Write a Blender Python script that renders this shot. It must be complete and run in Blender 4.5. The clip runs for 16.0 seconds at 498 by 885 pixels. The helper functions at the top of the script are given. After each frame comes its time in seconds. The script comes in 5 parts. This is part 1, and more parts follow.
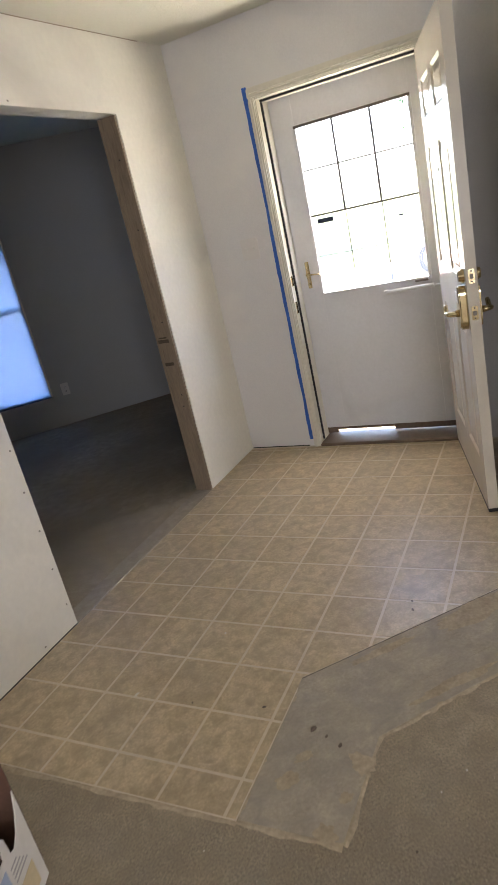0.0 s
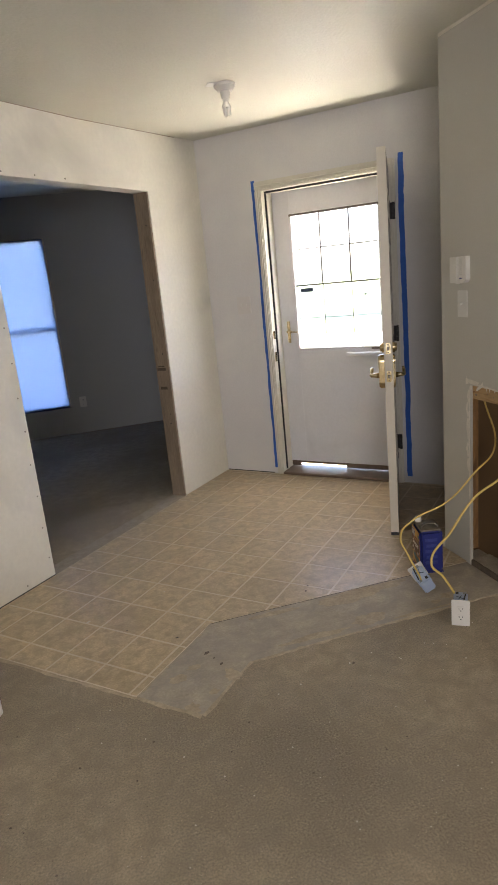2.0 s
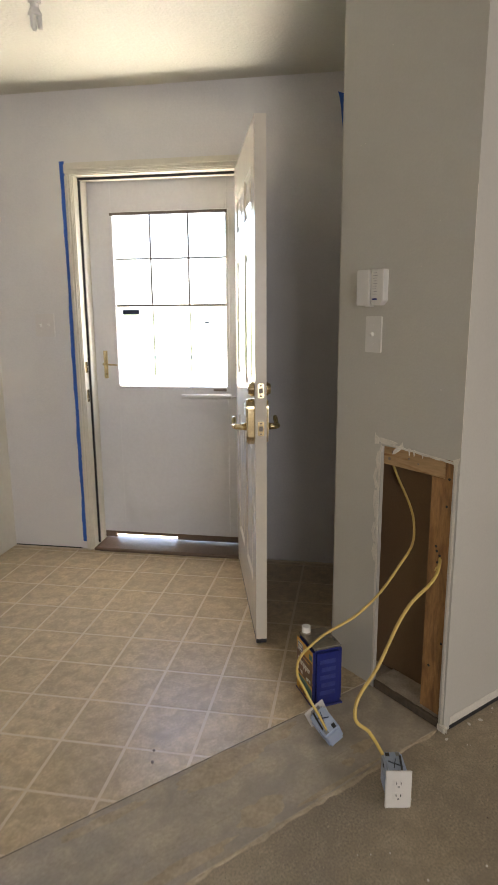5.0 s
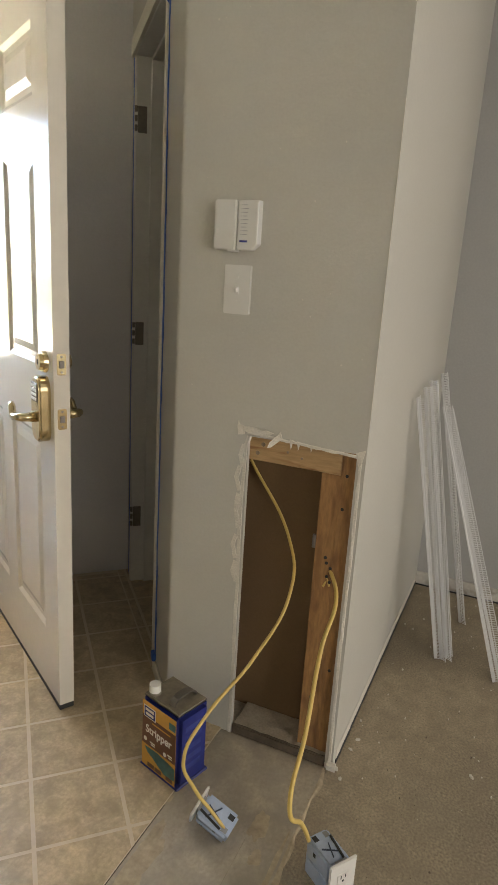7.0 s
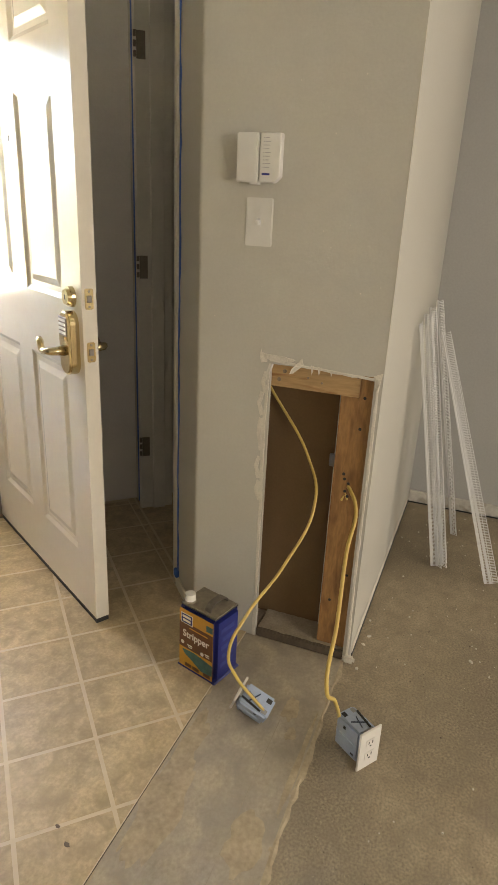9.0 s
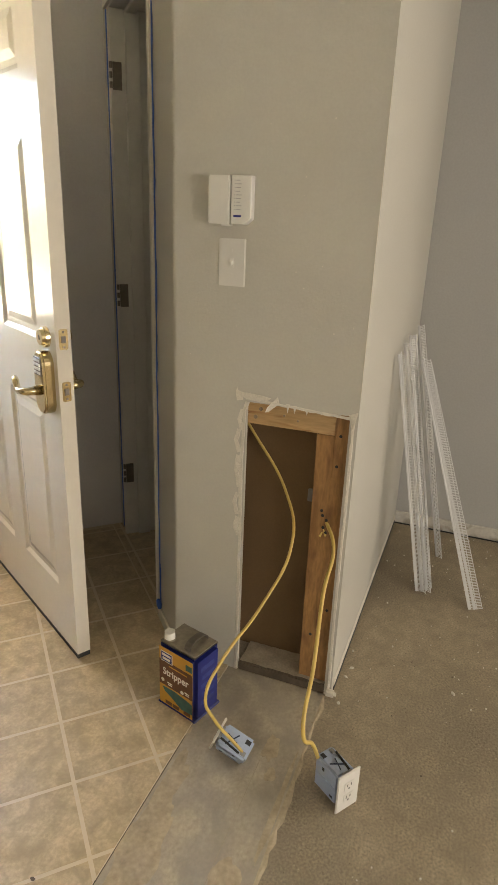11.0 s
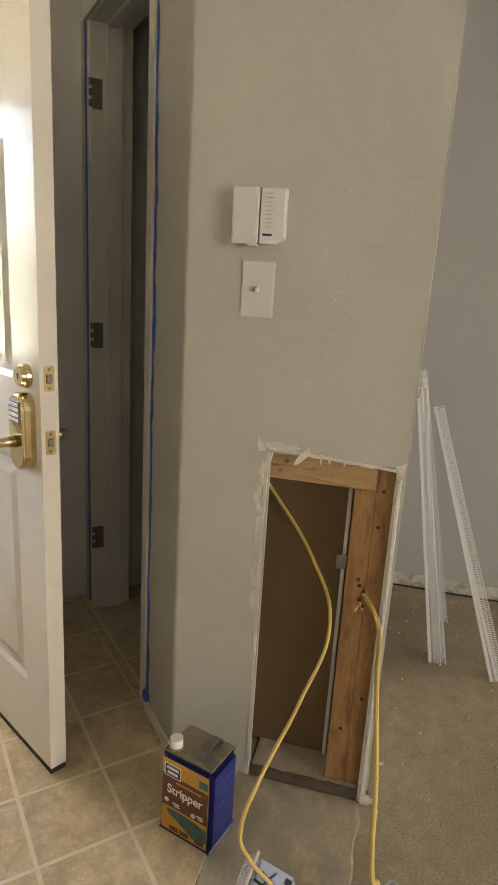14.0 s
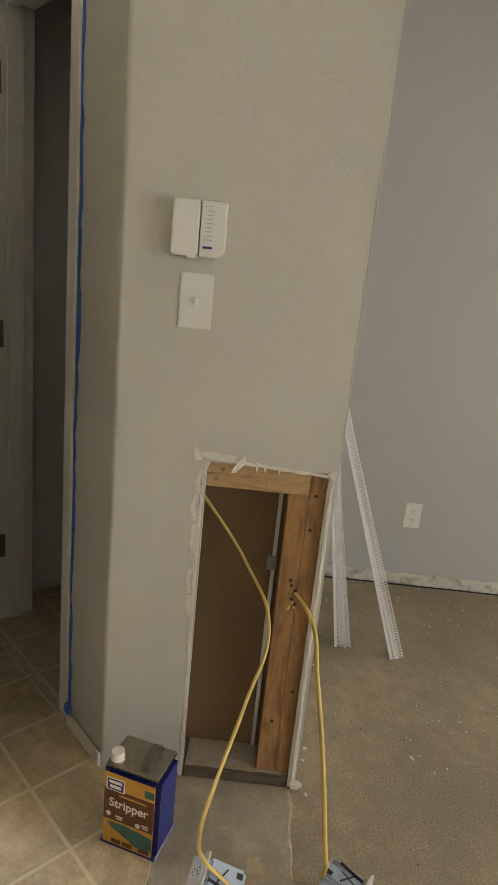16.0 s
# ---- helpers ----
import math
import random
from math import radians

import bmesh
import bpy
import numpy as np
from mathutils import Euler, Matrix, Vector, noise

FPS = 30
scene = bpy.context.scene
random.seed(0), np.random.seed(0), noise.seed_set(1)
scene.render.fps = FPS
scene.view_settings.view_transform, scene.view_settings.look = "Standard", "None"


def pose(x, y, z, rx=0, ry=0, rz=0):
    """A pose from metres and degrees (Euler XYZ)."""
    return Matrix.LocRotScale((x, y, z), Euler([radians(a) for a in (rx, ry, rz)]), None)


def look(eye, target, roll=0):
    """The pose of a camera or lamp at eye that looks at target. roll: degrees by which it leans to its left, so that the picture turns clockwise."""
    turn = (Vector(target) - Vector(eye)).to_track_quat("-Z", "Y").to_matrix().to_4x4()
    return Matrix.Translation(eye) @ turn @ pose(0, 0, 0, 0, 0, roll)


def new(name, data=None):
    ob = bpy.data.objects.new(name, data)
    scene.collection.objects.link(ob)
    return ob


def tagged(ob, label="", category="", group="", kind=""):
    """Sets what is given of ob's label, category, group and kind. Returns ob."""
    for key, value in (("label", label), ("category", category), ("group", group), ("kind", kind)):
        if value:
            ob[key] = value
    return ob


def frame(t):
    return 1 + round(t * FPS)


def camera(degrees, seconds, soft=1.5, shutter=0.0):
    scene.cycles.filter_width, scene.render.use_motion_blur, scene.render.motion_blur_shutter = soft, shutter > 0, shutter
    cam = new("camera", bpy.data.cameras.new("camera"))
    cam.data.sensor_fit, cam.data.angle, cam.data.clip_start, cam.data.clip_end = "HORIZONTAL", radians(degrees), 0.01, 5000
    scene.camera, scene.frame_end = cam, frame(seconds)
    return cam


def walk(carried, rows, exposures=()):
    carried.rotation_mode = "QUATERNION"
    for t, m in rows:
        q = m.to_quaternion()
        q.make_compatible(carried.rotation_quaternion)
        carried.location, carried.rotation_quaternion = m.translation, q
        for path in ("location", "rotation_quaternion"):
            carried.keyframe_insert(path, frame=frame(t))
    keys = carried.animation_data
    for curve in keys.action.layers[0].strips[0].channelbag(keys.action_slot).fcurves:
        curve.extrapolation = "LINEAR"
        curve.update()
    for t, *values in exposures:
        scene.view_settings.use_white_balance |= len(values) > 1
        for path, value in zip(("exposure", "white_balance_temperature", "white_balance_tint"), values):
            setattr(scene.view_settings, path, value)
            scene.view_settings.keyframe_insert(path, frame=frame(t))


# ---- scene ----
cam = camera(43.4, 16.0, shutter=0.25)
PATH = [
    (0, (0.082, 0.268, 1.477), (0.613, 2.081, 0.821), -13.1),
    (0.5, (-0.052, -0.067, 1.506), (0.486, 1.77, 0.928), -10.4),
    (1, (-0.005, -0.291, 1.516), (0.518, 1.564, 0.981), -7.5),
    (1.5, (0.146, -0.461, 1.481), (0.647, 1.401, 0.95), -6.0),
    (2, (0.143, -0.595, 1.516), (0.651, 1.27, 1.004), -5.6),
    (2.5, (0.152, -0.69, 1.525), (0.816, 1.139, 1.063), -4.9),
    (3, (0.14, -0.695, 1.505), (0.893, 1.104, 1.06), -3.9),
    (5.5, (0.362, 0.777, 1.373), (1.701, 2.204, 0.962), 0.7),
    (6, (0.336, 1.004, 1.394), (1.908, 2.161, 0.958), 2.4),
    (6.5, (0.437, 1.207, 1.32), (2.155, 2.135, 0.886), 3.1),
    (7, (0.453, 1.26, 1.328), (2.225, 2.038, 0.822), 3.5),
    (7.5, (0.323, 1.311, 1.357), (2.1, 2.042, 0.803), 3.1),
    (8, (0.268, 1.34, 1.322), (2.037, 2.032, 0.696), 3.2),
    (8.5, (0.272, 1.352, 1.321), (2.026, 2.016, 0.627), 3.0),
    (11, (0.34, 1.314, 1.426), (2.101, 1.962, 0.735), 2.2),
    (11.5, (0.312, 1.361, 1.432), (2.115, 1.998, 0.844), 2.5),
    (12, (0.26, 1.336, 1.449), (2.088, 1.944, 0.911), 2.7),
    (12.5, (0.26, 1.356, 1.43), (2.096, 1.949, 0.903), 2.9),
    (13, (0.276, 1.417, 1.419), (2.117, 2.002, 0.9), 2.9),
    (13.5, (0.412, 1.52, 1.374), (2.264, 2.077, 0.862), 2.9),
    (14, (0.52, 1.619, 1.329), (2.397, 2.078, 0.813), 3.4),
    (14.5, (0.449, 1.751, 1.367), (2.369, 1.943, 0.842), 6.0),
    (15, (0.453, 1.805, 1.4), (2.379, 1.88, 0.863), 6.6),
    (15.5, (0.477, 1.789, 1.377), (2.406, 1.834, 0.849), 6.1),
    (16, (0.487, 1.788, 1.379), (2.415, 1.821, 0.848), 5.7),
]
EXPOSURES = [(0.0, 4.82, 6150, 19.5), (3.0, 4.86, 6300, 19.5), (5.5, 4.88, 6300, 18.5), (6.0, 4.64, 6350, 17.5), (7.0, 5.27, 6400, 14.5), (8.5, 5.48, 7000, 15),
             (11.0, 5.50, 6950, 15), (12.5, 5.55, 6850, 15), (14.0, 5.46, 6750, 15), (16.0, 5.45, 6450, 14)]
walk(cam, [(t, look(eye, target, roll)) for t, eye, target, roll in PATH], EXPOSURES)

# ---- world, sun, large lights ----
R2 = math.sqrt(2.0)
CEIL = 2.457
WALL_TOP = CEIL + 0.2
WALL_U, WALL_V, CLOSET_U = -2.085, 3.86, -0.15
HOLE_X, RIGHT_Y, FAR_X = 1.925, 1.59, 3.235

world = bpy.data.worlds.new("sky")
scene.world = world
world.use_nodes = True
wn = world.node_tree.nodes
sky = wn.new("ShaderNodeTexSky")
sky.sky_type = "NISHITA"
sky.sun_disc = False
sky.sun_elevation, sky.sun_rotation = radians(47), radians(134)
world.node_tree.links.new(sky.outputs[0], wn["Background"].inputs[0])
wn["Background"].inputs[1].default_value = 0.10

sun_data = bpy.data.lights.new("sun", "SUN")
sun_data.energy, sun_data.angle, sun_data.color = 5.0, radians(0.5), (1.0, 0.95, 0.87)
sun = new("sun", sun_data)
sun.matrix_world = look((11, -11.3, 16), (0, 0, 0))


def area_light(name, eye, target, w, h, power, colour):
    data = bpy.data.lights.new(name, "AREA")
    data.shape, data.size, data.size_y, data.energy, data.color = "RECTANGLE", w, h, power, colour
    ob = new(name, data)
    ob.matrix_world = look(eye, target)
    return ob


area_light("daylight_in_living_window", (FAR_X + 0.05, -2.2, 1.25), (0, -2.2, 1.25), 2.2, 1.7, 2.4, (1.0, 0.95, 0.86))
# added fill lamp in the unseen south wall, brightening the space behind the door
area_light("added_fill_from_south", (-0.965, -4.05, 1.25), (-0.965, 0, 1.25), 2.0, 1.6, 3.4, (0.95, 0.96, 0.95))



def at_entry(u, v, z):
    return ((u + v) / R2, (v - u) / R2, z)


# added lamps hidden outside the glass, boosting the door's daylight on floor and ceiling
area_light("added_fill_over_front_door", at_entry(-1.12, 4.50, 2.35), at_entry(-1.02, 2.9, 0.0), 0.85, 0.45, 0.60, (1.0, 0.88, 0.68))
area_light("added_fill_below_glass", at_entry(-1.12, 4.36, 0.50), at_entry(-1.15, 3.2, 2.46), 0.85, 0.40, 1.8, (1.0, 0.95, 0.74))


# ---- materials ----
def material(name, colour, rough=0.6, metal=0.0, fine=60.0, coarse=3.0, vary=0.08, bump=0.15, stain=None, stain_at=(0.55, 0.7), stain_scale=4.0,
             island=0.0, transmission=0.0, bump_dist=0.002, rough_vary=0.1, spec=0.5, stretch=(1, 1, 1)):
    m = bpy.data.materials.new(name)
    m.use_nodes = True
    nt = m.node_tree
    n, link = nt.nodes, nt.links.new
    p = n["Principled BSDF"]
    p.inputs["Metallic"].default_value = metal
    p.inputs["Specular IOR Level"].default_value = spec
    p.inputs["Transmission Weight"].default_value = transmission
    geo = n.new("ShaderNodeNewGeometry")
    mp = n.new("ShaderNodeMapping")
    mp.inputs["Scale"].default_value = stretch
    link(geo.outputs["Position"], mp.inputs[0])

    def tex(scale, detail=4.0, dist=0.0):
        t = n.new("ShaderNodeTexNoise")
        t.inputs["Scale"].default_value, t.inputs["Detail"].default_value, t.inputs["Distortion"].default_value = scale, detail, dist
        link(mp.outputs[0], t.inputs["Vector"])
        return t

    f, c = tex(fine), tex(coarse, 5.0, 0.4)
    add = n.new("ShaderNodeMath")
    add.operation = "ADD"
    link(f.outputs[0], add.inputs[0])
    link(c.outputs[0], add.inputs[1])
    ramp = n.new("ShaderNodeMapRange")
    ramp.inputs["From Min"].default_value, ramp.inputs["From Max"].default_value = 0.6, 1.4
    ramp.inputs["To Min"].default_value, ramp.inputs["To Max"].default_value = 1 - vary, 1 + vary
    link(add.outputs[0], ramp.inputs["Value"])
    out = ramp.outputs[0]
    if island:
        ob = n.new("ShaderNodeObjectInfo")
        r2 = n.new("ShaderNodeMapRange")
        r2.inputs["To Min"].default_value, r2.inputs["To Max"].default_value = 1 - island, 1 + island
        link(ob.outputs["Random"], r2.inputs["Value"])
        mul = n.new("ShaderNodeMath")
        mul.operation = "MULTIPLY"
        link(out, mul.inputs[0])
        link(r2.outputs[0], mul.inputs[1])
        out = mul.outputs[0]
    sc = n.new("ShaderNodeVectorMath")
    sc.operation = "SCALE"
    sc.inputs[0].default_value = colour
    link(out, sc.inputs["Scale"])
    col = sc.outputs[0]
    if stain:
        s = tex(stain_scale, 8.0, 0.6)
        sr = n.new("ShaderNodeMapRange")
        sr.inputs["From Min"].default_value, sr.inputs["From Max"].default_value = stain_at
        link(s.outputs[0], sr.inputs["Value"])
        mix = n.new("ShaderNodeMix")
        mix.data_type = "RGBA"
        link(sr.outputs[0], mix.inputs["Factor"])
        link(col, mix.inputs["A"])
        mix.inputs["B"].default_value = (*stain, 1)
        col = mix.outputs["Result"]
    link(col, p.inputs["Base Color"])
    rr = n.new("ShaderNodeMapRange")
    rr.inputs["To Min"].default_value, rr.inputs["To Max"].default_value = max(0.02, rough - rough_vary), min(1, rough + rough_vary)
    link(c.outputs[0], rr.inputs["Value"])
    link(rr.outputs[0], p.inputs["Roughness"])
    if bump:
        b = n.new("ShaderNodeBump")
        b.inputs["Strength"].default_value, b.inputs["Distance"].default_value = bump, bump_dist
        link(f.outputs[0], b.inputs["Height"])
        link(b.outputs[0], p.inputs["Normal"])
    return m


PAINT = material("greige_wall_paint", (0.488, 0.467, 0.407), 0.55, fine=130, coarse=1.3, vary=0.04, bump=0.35, bump_dist=0.0015)
PRIMER = material("patched_primer_wall", (0.72, 0.685, 0.60), 0.75, fine=40, coarse=1.6, vary=0.06, bump=0.10, stain=(0.60, 0.57, 0.505), stain_scale=1.5)
# front wall: cool light from the door side is put into this paler colour
LIFTEDPAINT = material("light_lifted_wall_paint", (0.665, 0.645, 0.635), 0.6, fine=110, coarse=1.2, vary=0.06, bump=0.25, stain=(0.72, 0.695, 0.665), stain_at=(0.50, 0.72), stain_scale=2.0)
LEGEND = material("pale_grey_print", (0.40, 0.385, 0.37), 0.5, vary=0.1)
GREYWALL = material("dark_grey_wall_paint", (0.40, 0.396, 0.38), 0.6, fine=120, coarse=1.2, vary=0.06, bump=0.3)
CEILING = material("ceiling_texture_paint", (0.60, 0.58, 0.49), 0.58, fine=75, coarse=2, vary=0.05, bump=0.75, bump_dist=0.004)
CONCRETE = material("dusty_glue_concrete", (0.318, 0.260, 0.182), 0.88, fine=150, coarse=1.5, vary=0.56, bump=0.36, stain=(0.235, 0.194, 0.138), stain_at=(0.36, 0.86), stain_scale=16, bump_dist=0.004)
SLAB = material("bare_smooth_concrete", (0.40, 0.342, 0.260), 0.8, fine=120, coarse=9, vary=0.26, bump=0.45, stain=(0.295, 0.262, 0.215), stain_at=(0.36, 0.76), stain_scale=13, stretch=(0.85, 1.0, 1))
GLUE = material("old_floor_glue", (0.40, 0.325, 0.225), 0.8, fine=80, coarse=14, vary=0.3, bump=0.4)
GROUT = material("vinyl_grout_line", (0.60, 0.512, 0.38), 0.45, fine=40, coarse=3, vary=0.10, bump=0.05, spec=0.3)
VINYL = material("mottled_vinyl_tile", (0.492, 0.388, 0.248), 0.36, fine=120, coarse=11, vary=0.30, bump=0.12, stain=(0.345, 0.276, 0.180), stain_at=(0.42, 0.76), stain_scale=24, island=0.06, rough_vary=0.16, spec=0.28)
WHITE = material("semi_gloss_white_paint", (0.69, 0.637, 0.54), 0.20, fine=50, coarse=4, vary=0.03, bump=0.06, rough_vary=0.07, spec=0.14)
STORM = material("storm_door_white", (0.72, 0.715, 0.73), 0.4, fine=60, coarse=3, vary=0.05, bump=0.05, stain=(0.64, 0.635, 0.64), stain_at=(0.52, 0.75), stain_scale=3)
TRIM = material("cream_trim_paint", (0.66, 0.62, 0.52), 0.4, fine=60, coarse=4, vary=0.06, bump=0.1)
DARKTRIM = material("old_white_trim", (0.66, 0.645, 0.60), 0.45, fine=60, coarse=4, vary=0.06, bump=0.1)
GRIT = material("sandy_grit", (0.36, 0.30, 0.215), 0.9, fine=90, coarse=30, vary=0.3, bump=0.2)
PIT = material("dark_pit_fleck", (0.15, 0.12, 0.083), 0.9, fine=90, coarse=30, vary=0.3, bump=0.2)
DIRTYTRIM = material("chipped_dusty_trim", (0.52, 0.495, 0.44), 0.7, fine=60, coarse=9, vary=0.2, bump=0.4, stain=(0.30, 0.27, 0.22), stain_at=(0.50, 0.66), stain_scale=16)
TAPE = material("blue_masking_tape", (0.03, 0.12, 0.48), 0.6, fine=160, coarse=14, vary=0.2, bump=0.4)
PINE = material("pine_stud", (0.32, 0.168, 0.058), 0.65, fine=30, coarse=5, vary=0.34, bump=0.25, stain=(0.11, 0.050, 0.020), stain_at=(0.47, 0.72), stain_scale=5, stretch=(5, 5, 1.1))
PINE_H = material("pine_header", (0.42, 0.27, 0.125), 0.65, fine=30, coarse=5, vary=0.25, bump=0.25, stain=(0.27, 0.13, 0.045), stain_at=(0.58, 0.74), stain_scale=10, stretch=(6, 0.7, 6))
JAMBWOOD = material("weathered_jamb_board", (0.25, 0.19, 0.13), 0.75, fine=30, coarse=4, vary=0.25, bump=0.3, stain=(0.12, 0.09, 0.06), stain_at=(0.6, 0.75), stain_scale=8, stretch=(5, 5, 0.7))
KRAFT = material("brown_gypsum_back_paper", (0.17, 0.105, 0.05), 0.8, fine=180, coarse=3, vary=0.12, bump=0.15)
GYPSUM = material("torn_gypsum_edge", (0.64, 0.60, 0.52), 0.9, fine=180, coarse=20, vary=0.12, bump=0.8, bump_dist=0.003)
PLATE = material("white_plastic_plate", (0.66, 0.64, 0.59), 0.35, fine=60, coarse=8, vary=0.03, bump=0.03)
PAINTPLATE = material("painted_over_plate", (0.66, 0.63, 0.60), 0.45, fine=60, coarse=8, vary=0.03, bump=0.03)
BOXBLUE = material("blue_grey_box_plastic", (0.36, 0.43, 0.56), 0.5, fine=120, coarse=15, vary=0.10, bump=0.1, stain=(0.42, 0.46, 0.50), stain_at=(0.55, 0.8), stain_scale=25)
DARK = material("black_slot", (0.02, 0.02, 0.02), 0.6, vary=0.1)
CLAMPBLUE = material("dark_blue_clamp_plastic", (0.03, 0.045, 0.085), 0.5, vary=0.2)
CABLE = material("yellow_cable_jacket", (0.58, 0.42, 0.12), 0.45, fine=90, coarse=25, vary=0.10, bump=0.05)
BRASS = material("polished_brass", (0.62, 0.51, 0.30), 0.17, 1.0, fine=50, coarse=14, vary=0.12, bump=0.03)
BRONZE = material("dull_hinge_metal", (0.20, 0.175, 0.15), 0.45, 0.7, fine=80, coarse=20, vary=0.15, bump=0.1)
DARKMETAL = material("dark_bronze_hinge", (0.045, 0.040, 0.036), 0.5, 0.5, fine=80, coarse=20, vary=0.15, bump=0.1)
STEEL = material("galvanised_clip", (0.30, 0.30, 0.30), 0.5, 0.7, fine=80, coarse=20, vary=0.15, bump=0.1)
CANBLUE = material("blue_printed_tin", (0.014, 0.022, 0.16), 0.36, 0.0, fine=70, coarse=12, vary=0.15, bump=0.04)
CANTOP = material("dusty_tin_top", (0.26, 0.225, 0.17), 0.55, 0.3, fine=70, coarse=18, vary=0.25, bump=0.1)
PRINTBLUE = material("faded_blue_print", (0.035, 0.05, 0.20), 0.4, fine=60, coarse=20, vary=0.3, bump=0.02)
LABELBROWN = material("label_brown", (0.13, 0.045, 0.014), 0.4, fine=60, coarse=20, vary=0.15, bump=0.02)
LABELGOLD = material("label_gold", (0.58, 0.30, 0.035), 0.4, fine=60, coarse=20, vary=0.12, bump=0.02)
LABELTEAL = material("label_teal", (0.05, 0.15, 0.14), 0.4, fine=60, coarse=30, vary=0.3, bump=0.02)
STICKER = material("dark_blue_sticker", (0.03, 0.045, 0.085), 0.5, fine=60, coarse=30, vary=0.3, bump=0.02)
LABELWHITE = material("label_white", (0.75, 0.72, 0.66), 0.4, fine=60, coarse=20, vary=0.06, bump=0.02)
VINYLBEAD = material("white_vinyl_bead", (0.70, 0.70, 0.70), 0.35, fine=60, coarse=8, vary=0.05, bump=0.05)
CARD = material("white_printed_carton", (0.66, 0.63, 0.58), 0.6, fine=60, coarse=12, vary=0.06, bump=0.05)
CARDIN = material("brown_carton_inside", (0.10, 0.05, 0.032), 0.8, fine=90, coarse=9, vary=0.2, bump=0.1)
MAROON = material("maroon_print", (0.12, 0.012, 0.018), 0.6, fine=60, coarse=12, vary=0.15, bump=0.02)
CREAM = material("cream_print", (0.60, 0.50, 0.30), 0.6, fine=60, coarse=12, vary=0.1, bump=0.02)
CERAMIC = material("white_porcelain", (0.78, 0.76, 0.70), 0.2, vary=0.03, bump=0.02)
CHIP = material("plaster_chips", (0.62, 0.58, 0.50), 0.9, fine=90, coarse=30, vary=0.15, bump=0.3)
SHADE = material("frosted_window_film", (0.42, 0.48, 0.58), 0.6, vary=0.05, coarse=1.5)
DARKWOOD = material("dark_wood_and_shade", (0.10, 0.075, 0.05), 0.85, fine=60, coarse=8, vary=0.3, bump=0.3)
DUST = material("grey_plaster_dust", (0.34, 0.29, 0.22), 0.95, fine=150, coarse=22, vary=0.25, bump=0.6)
MUNTIN = material("grey_muntin", (0.20, 0.185, 0.165), 0.6, vary=0.05, bump=0.03, spec=0.2)
THRESH = material("worn_brown_threshold", (0.16, 0.11, 0.075), 0.5, 0.2, fine=60, coarse=8, vary=0.2, bump=0.15)
LAWN = material("dry_lawn", (0.11, 0.13, 0.05), 0.9, fine=25, coarse=0.6, vary=0.35, bump=0.5)
DRIVE = material("pale_concrete_drive", (0.64, 0.56, 0.43), 0.85, fine=30, coarse=0.8, vary=0.12, bump=0.2)
LEAF = material("tree_leaves", (0.035, 0.075, 0.018), 0.7, fine=8, coarse=1.5, vary=0.4, bump=0.0, spec=0.2)
BARK = material("tree_bark", (0.13, 0.10, 0.075), 0.9, fine=30, coarse=4, vary=0.3, bump=0.6)
CARPAINT = material("silver_car_paint", (0.60, 0.62, 0.64), 0.35, vary=0.02, bump=0.0)
CARGLASS = material("dark_car_glass", (0.006, 0.008, 0.012), 0.3, vary=0.02, bump=0.0, spec=0.15)
RUBBER = material("tyre_rubber", (0.050, 0.055, 0.065), 0.9, vary=0.1, bump=0.1, spec=0.1)
RIM = material("grey_alloy", (0.45, 0.45, 0.47), 0.3, 0.8, vary=0.05, bump=0.0)

GLASS = bpy.data.materials.new("window_glass")
GLASS.use_nodes = True
gp = GLASS.node_tree.nodes["Principled BSDF"]
gp.inputs["Transmission Weight"].default_value, gp.inputs["Roughness"].default_value, gp.inputs["IOR"].default_value = 1.0, 0.01, 1.45
gp.inputs["Base Color"].default_value = (0.97, 0.98, 0.98, 1)

# the window film lets daylight through softly
sn = SHADE.node_tree
tr = sn.nodes.new("ShaderNodeBsdfTranslucent")
tr.inputs["Color"].default_value = (0.28, 0.34, 0.455, 1)
sn.links.new(tr.outputs[0], sn.nodes["Material Output"].inputs["Surface"])


# ---- builders ----
def entry(u, v, z=0.0, turn=0.0):
    """A pose in the entry, whose walls stand at 45 degrees to the living room."""
    return pose((u + v) / R2, (v - u) / R2, z, 0, 0, -45 + turn)


def box(bm, x0, x1, y0, y1, z0, z1, bevel=0.0, segments=1):
    made = bmesh.ops.create_cube(bm, size=1.0)
    bmesh.ops.scale(bm, vec=(x1 - x0, y1 - y0, z1 - z0), verts=made["verts"])
    bmesh.ops.translate(bm, vec=((x0 + x1) / 2, (y0 + y1) / 2, (z0 + z1) / 2), verts=made["verts"])
    if bevel:
        edges = list({e for v in made["verts"] for e in v.link_edges})
        bmesh.ops.bevel(bm, geom=edges, offset=bevel, segments=segments, affect="EDGES", clamp_overlap=True)
    return bm


def block(*args, **kw):
    return box(bmesh.new(), *args, **kw)


def tube(bm, a, b, r0, r1=None, sides=16):
    a, b = Vector(a), Vector(b)
    made = bmesh.ops.create_cone(bm, cap_ends=True, segments=sides, radius1=r0, radius2=r0 if r1 is None else r1, depth=(b - a).length)
    m = Matrix.Translation((a + b) / 2) @ (b - a).to_track_quat("Z", "Y").to_matrix().to_4x4()
    bmesh.ops.transform(bm, matrix=m, verts=made["verts"])
    return bm


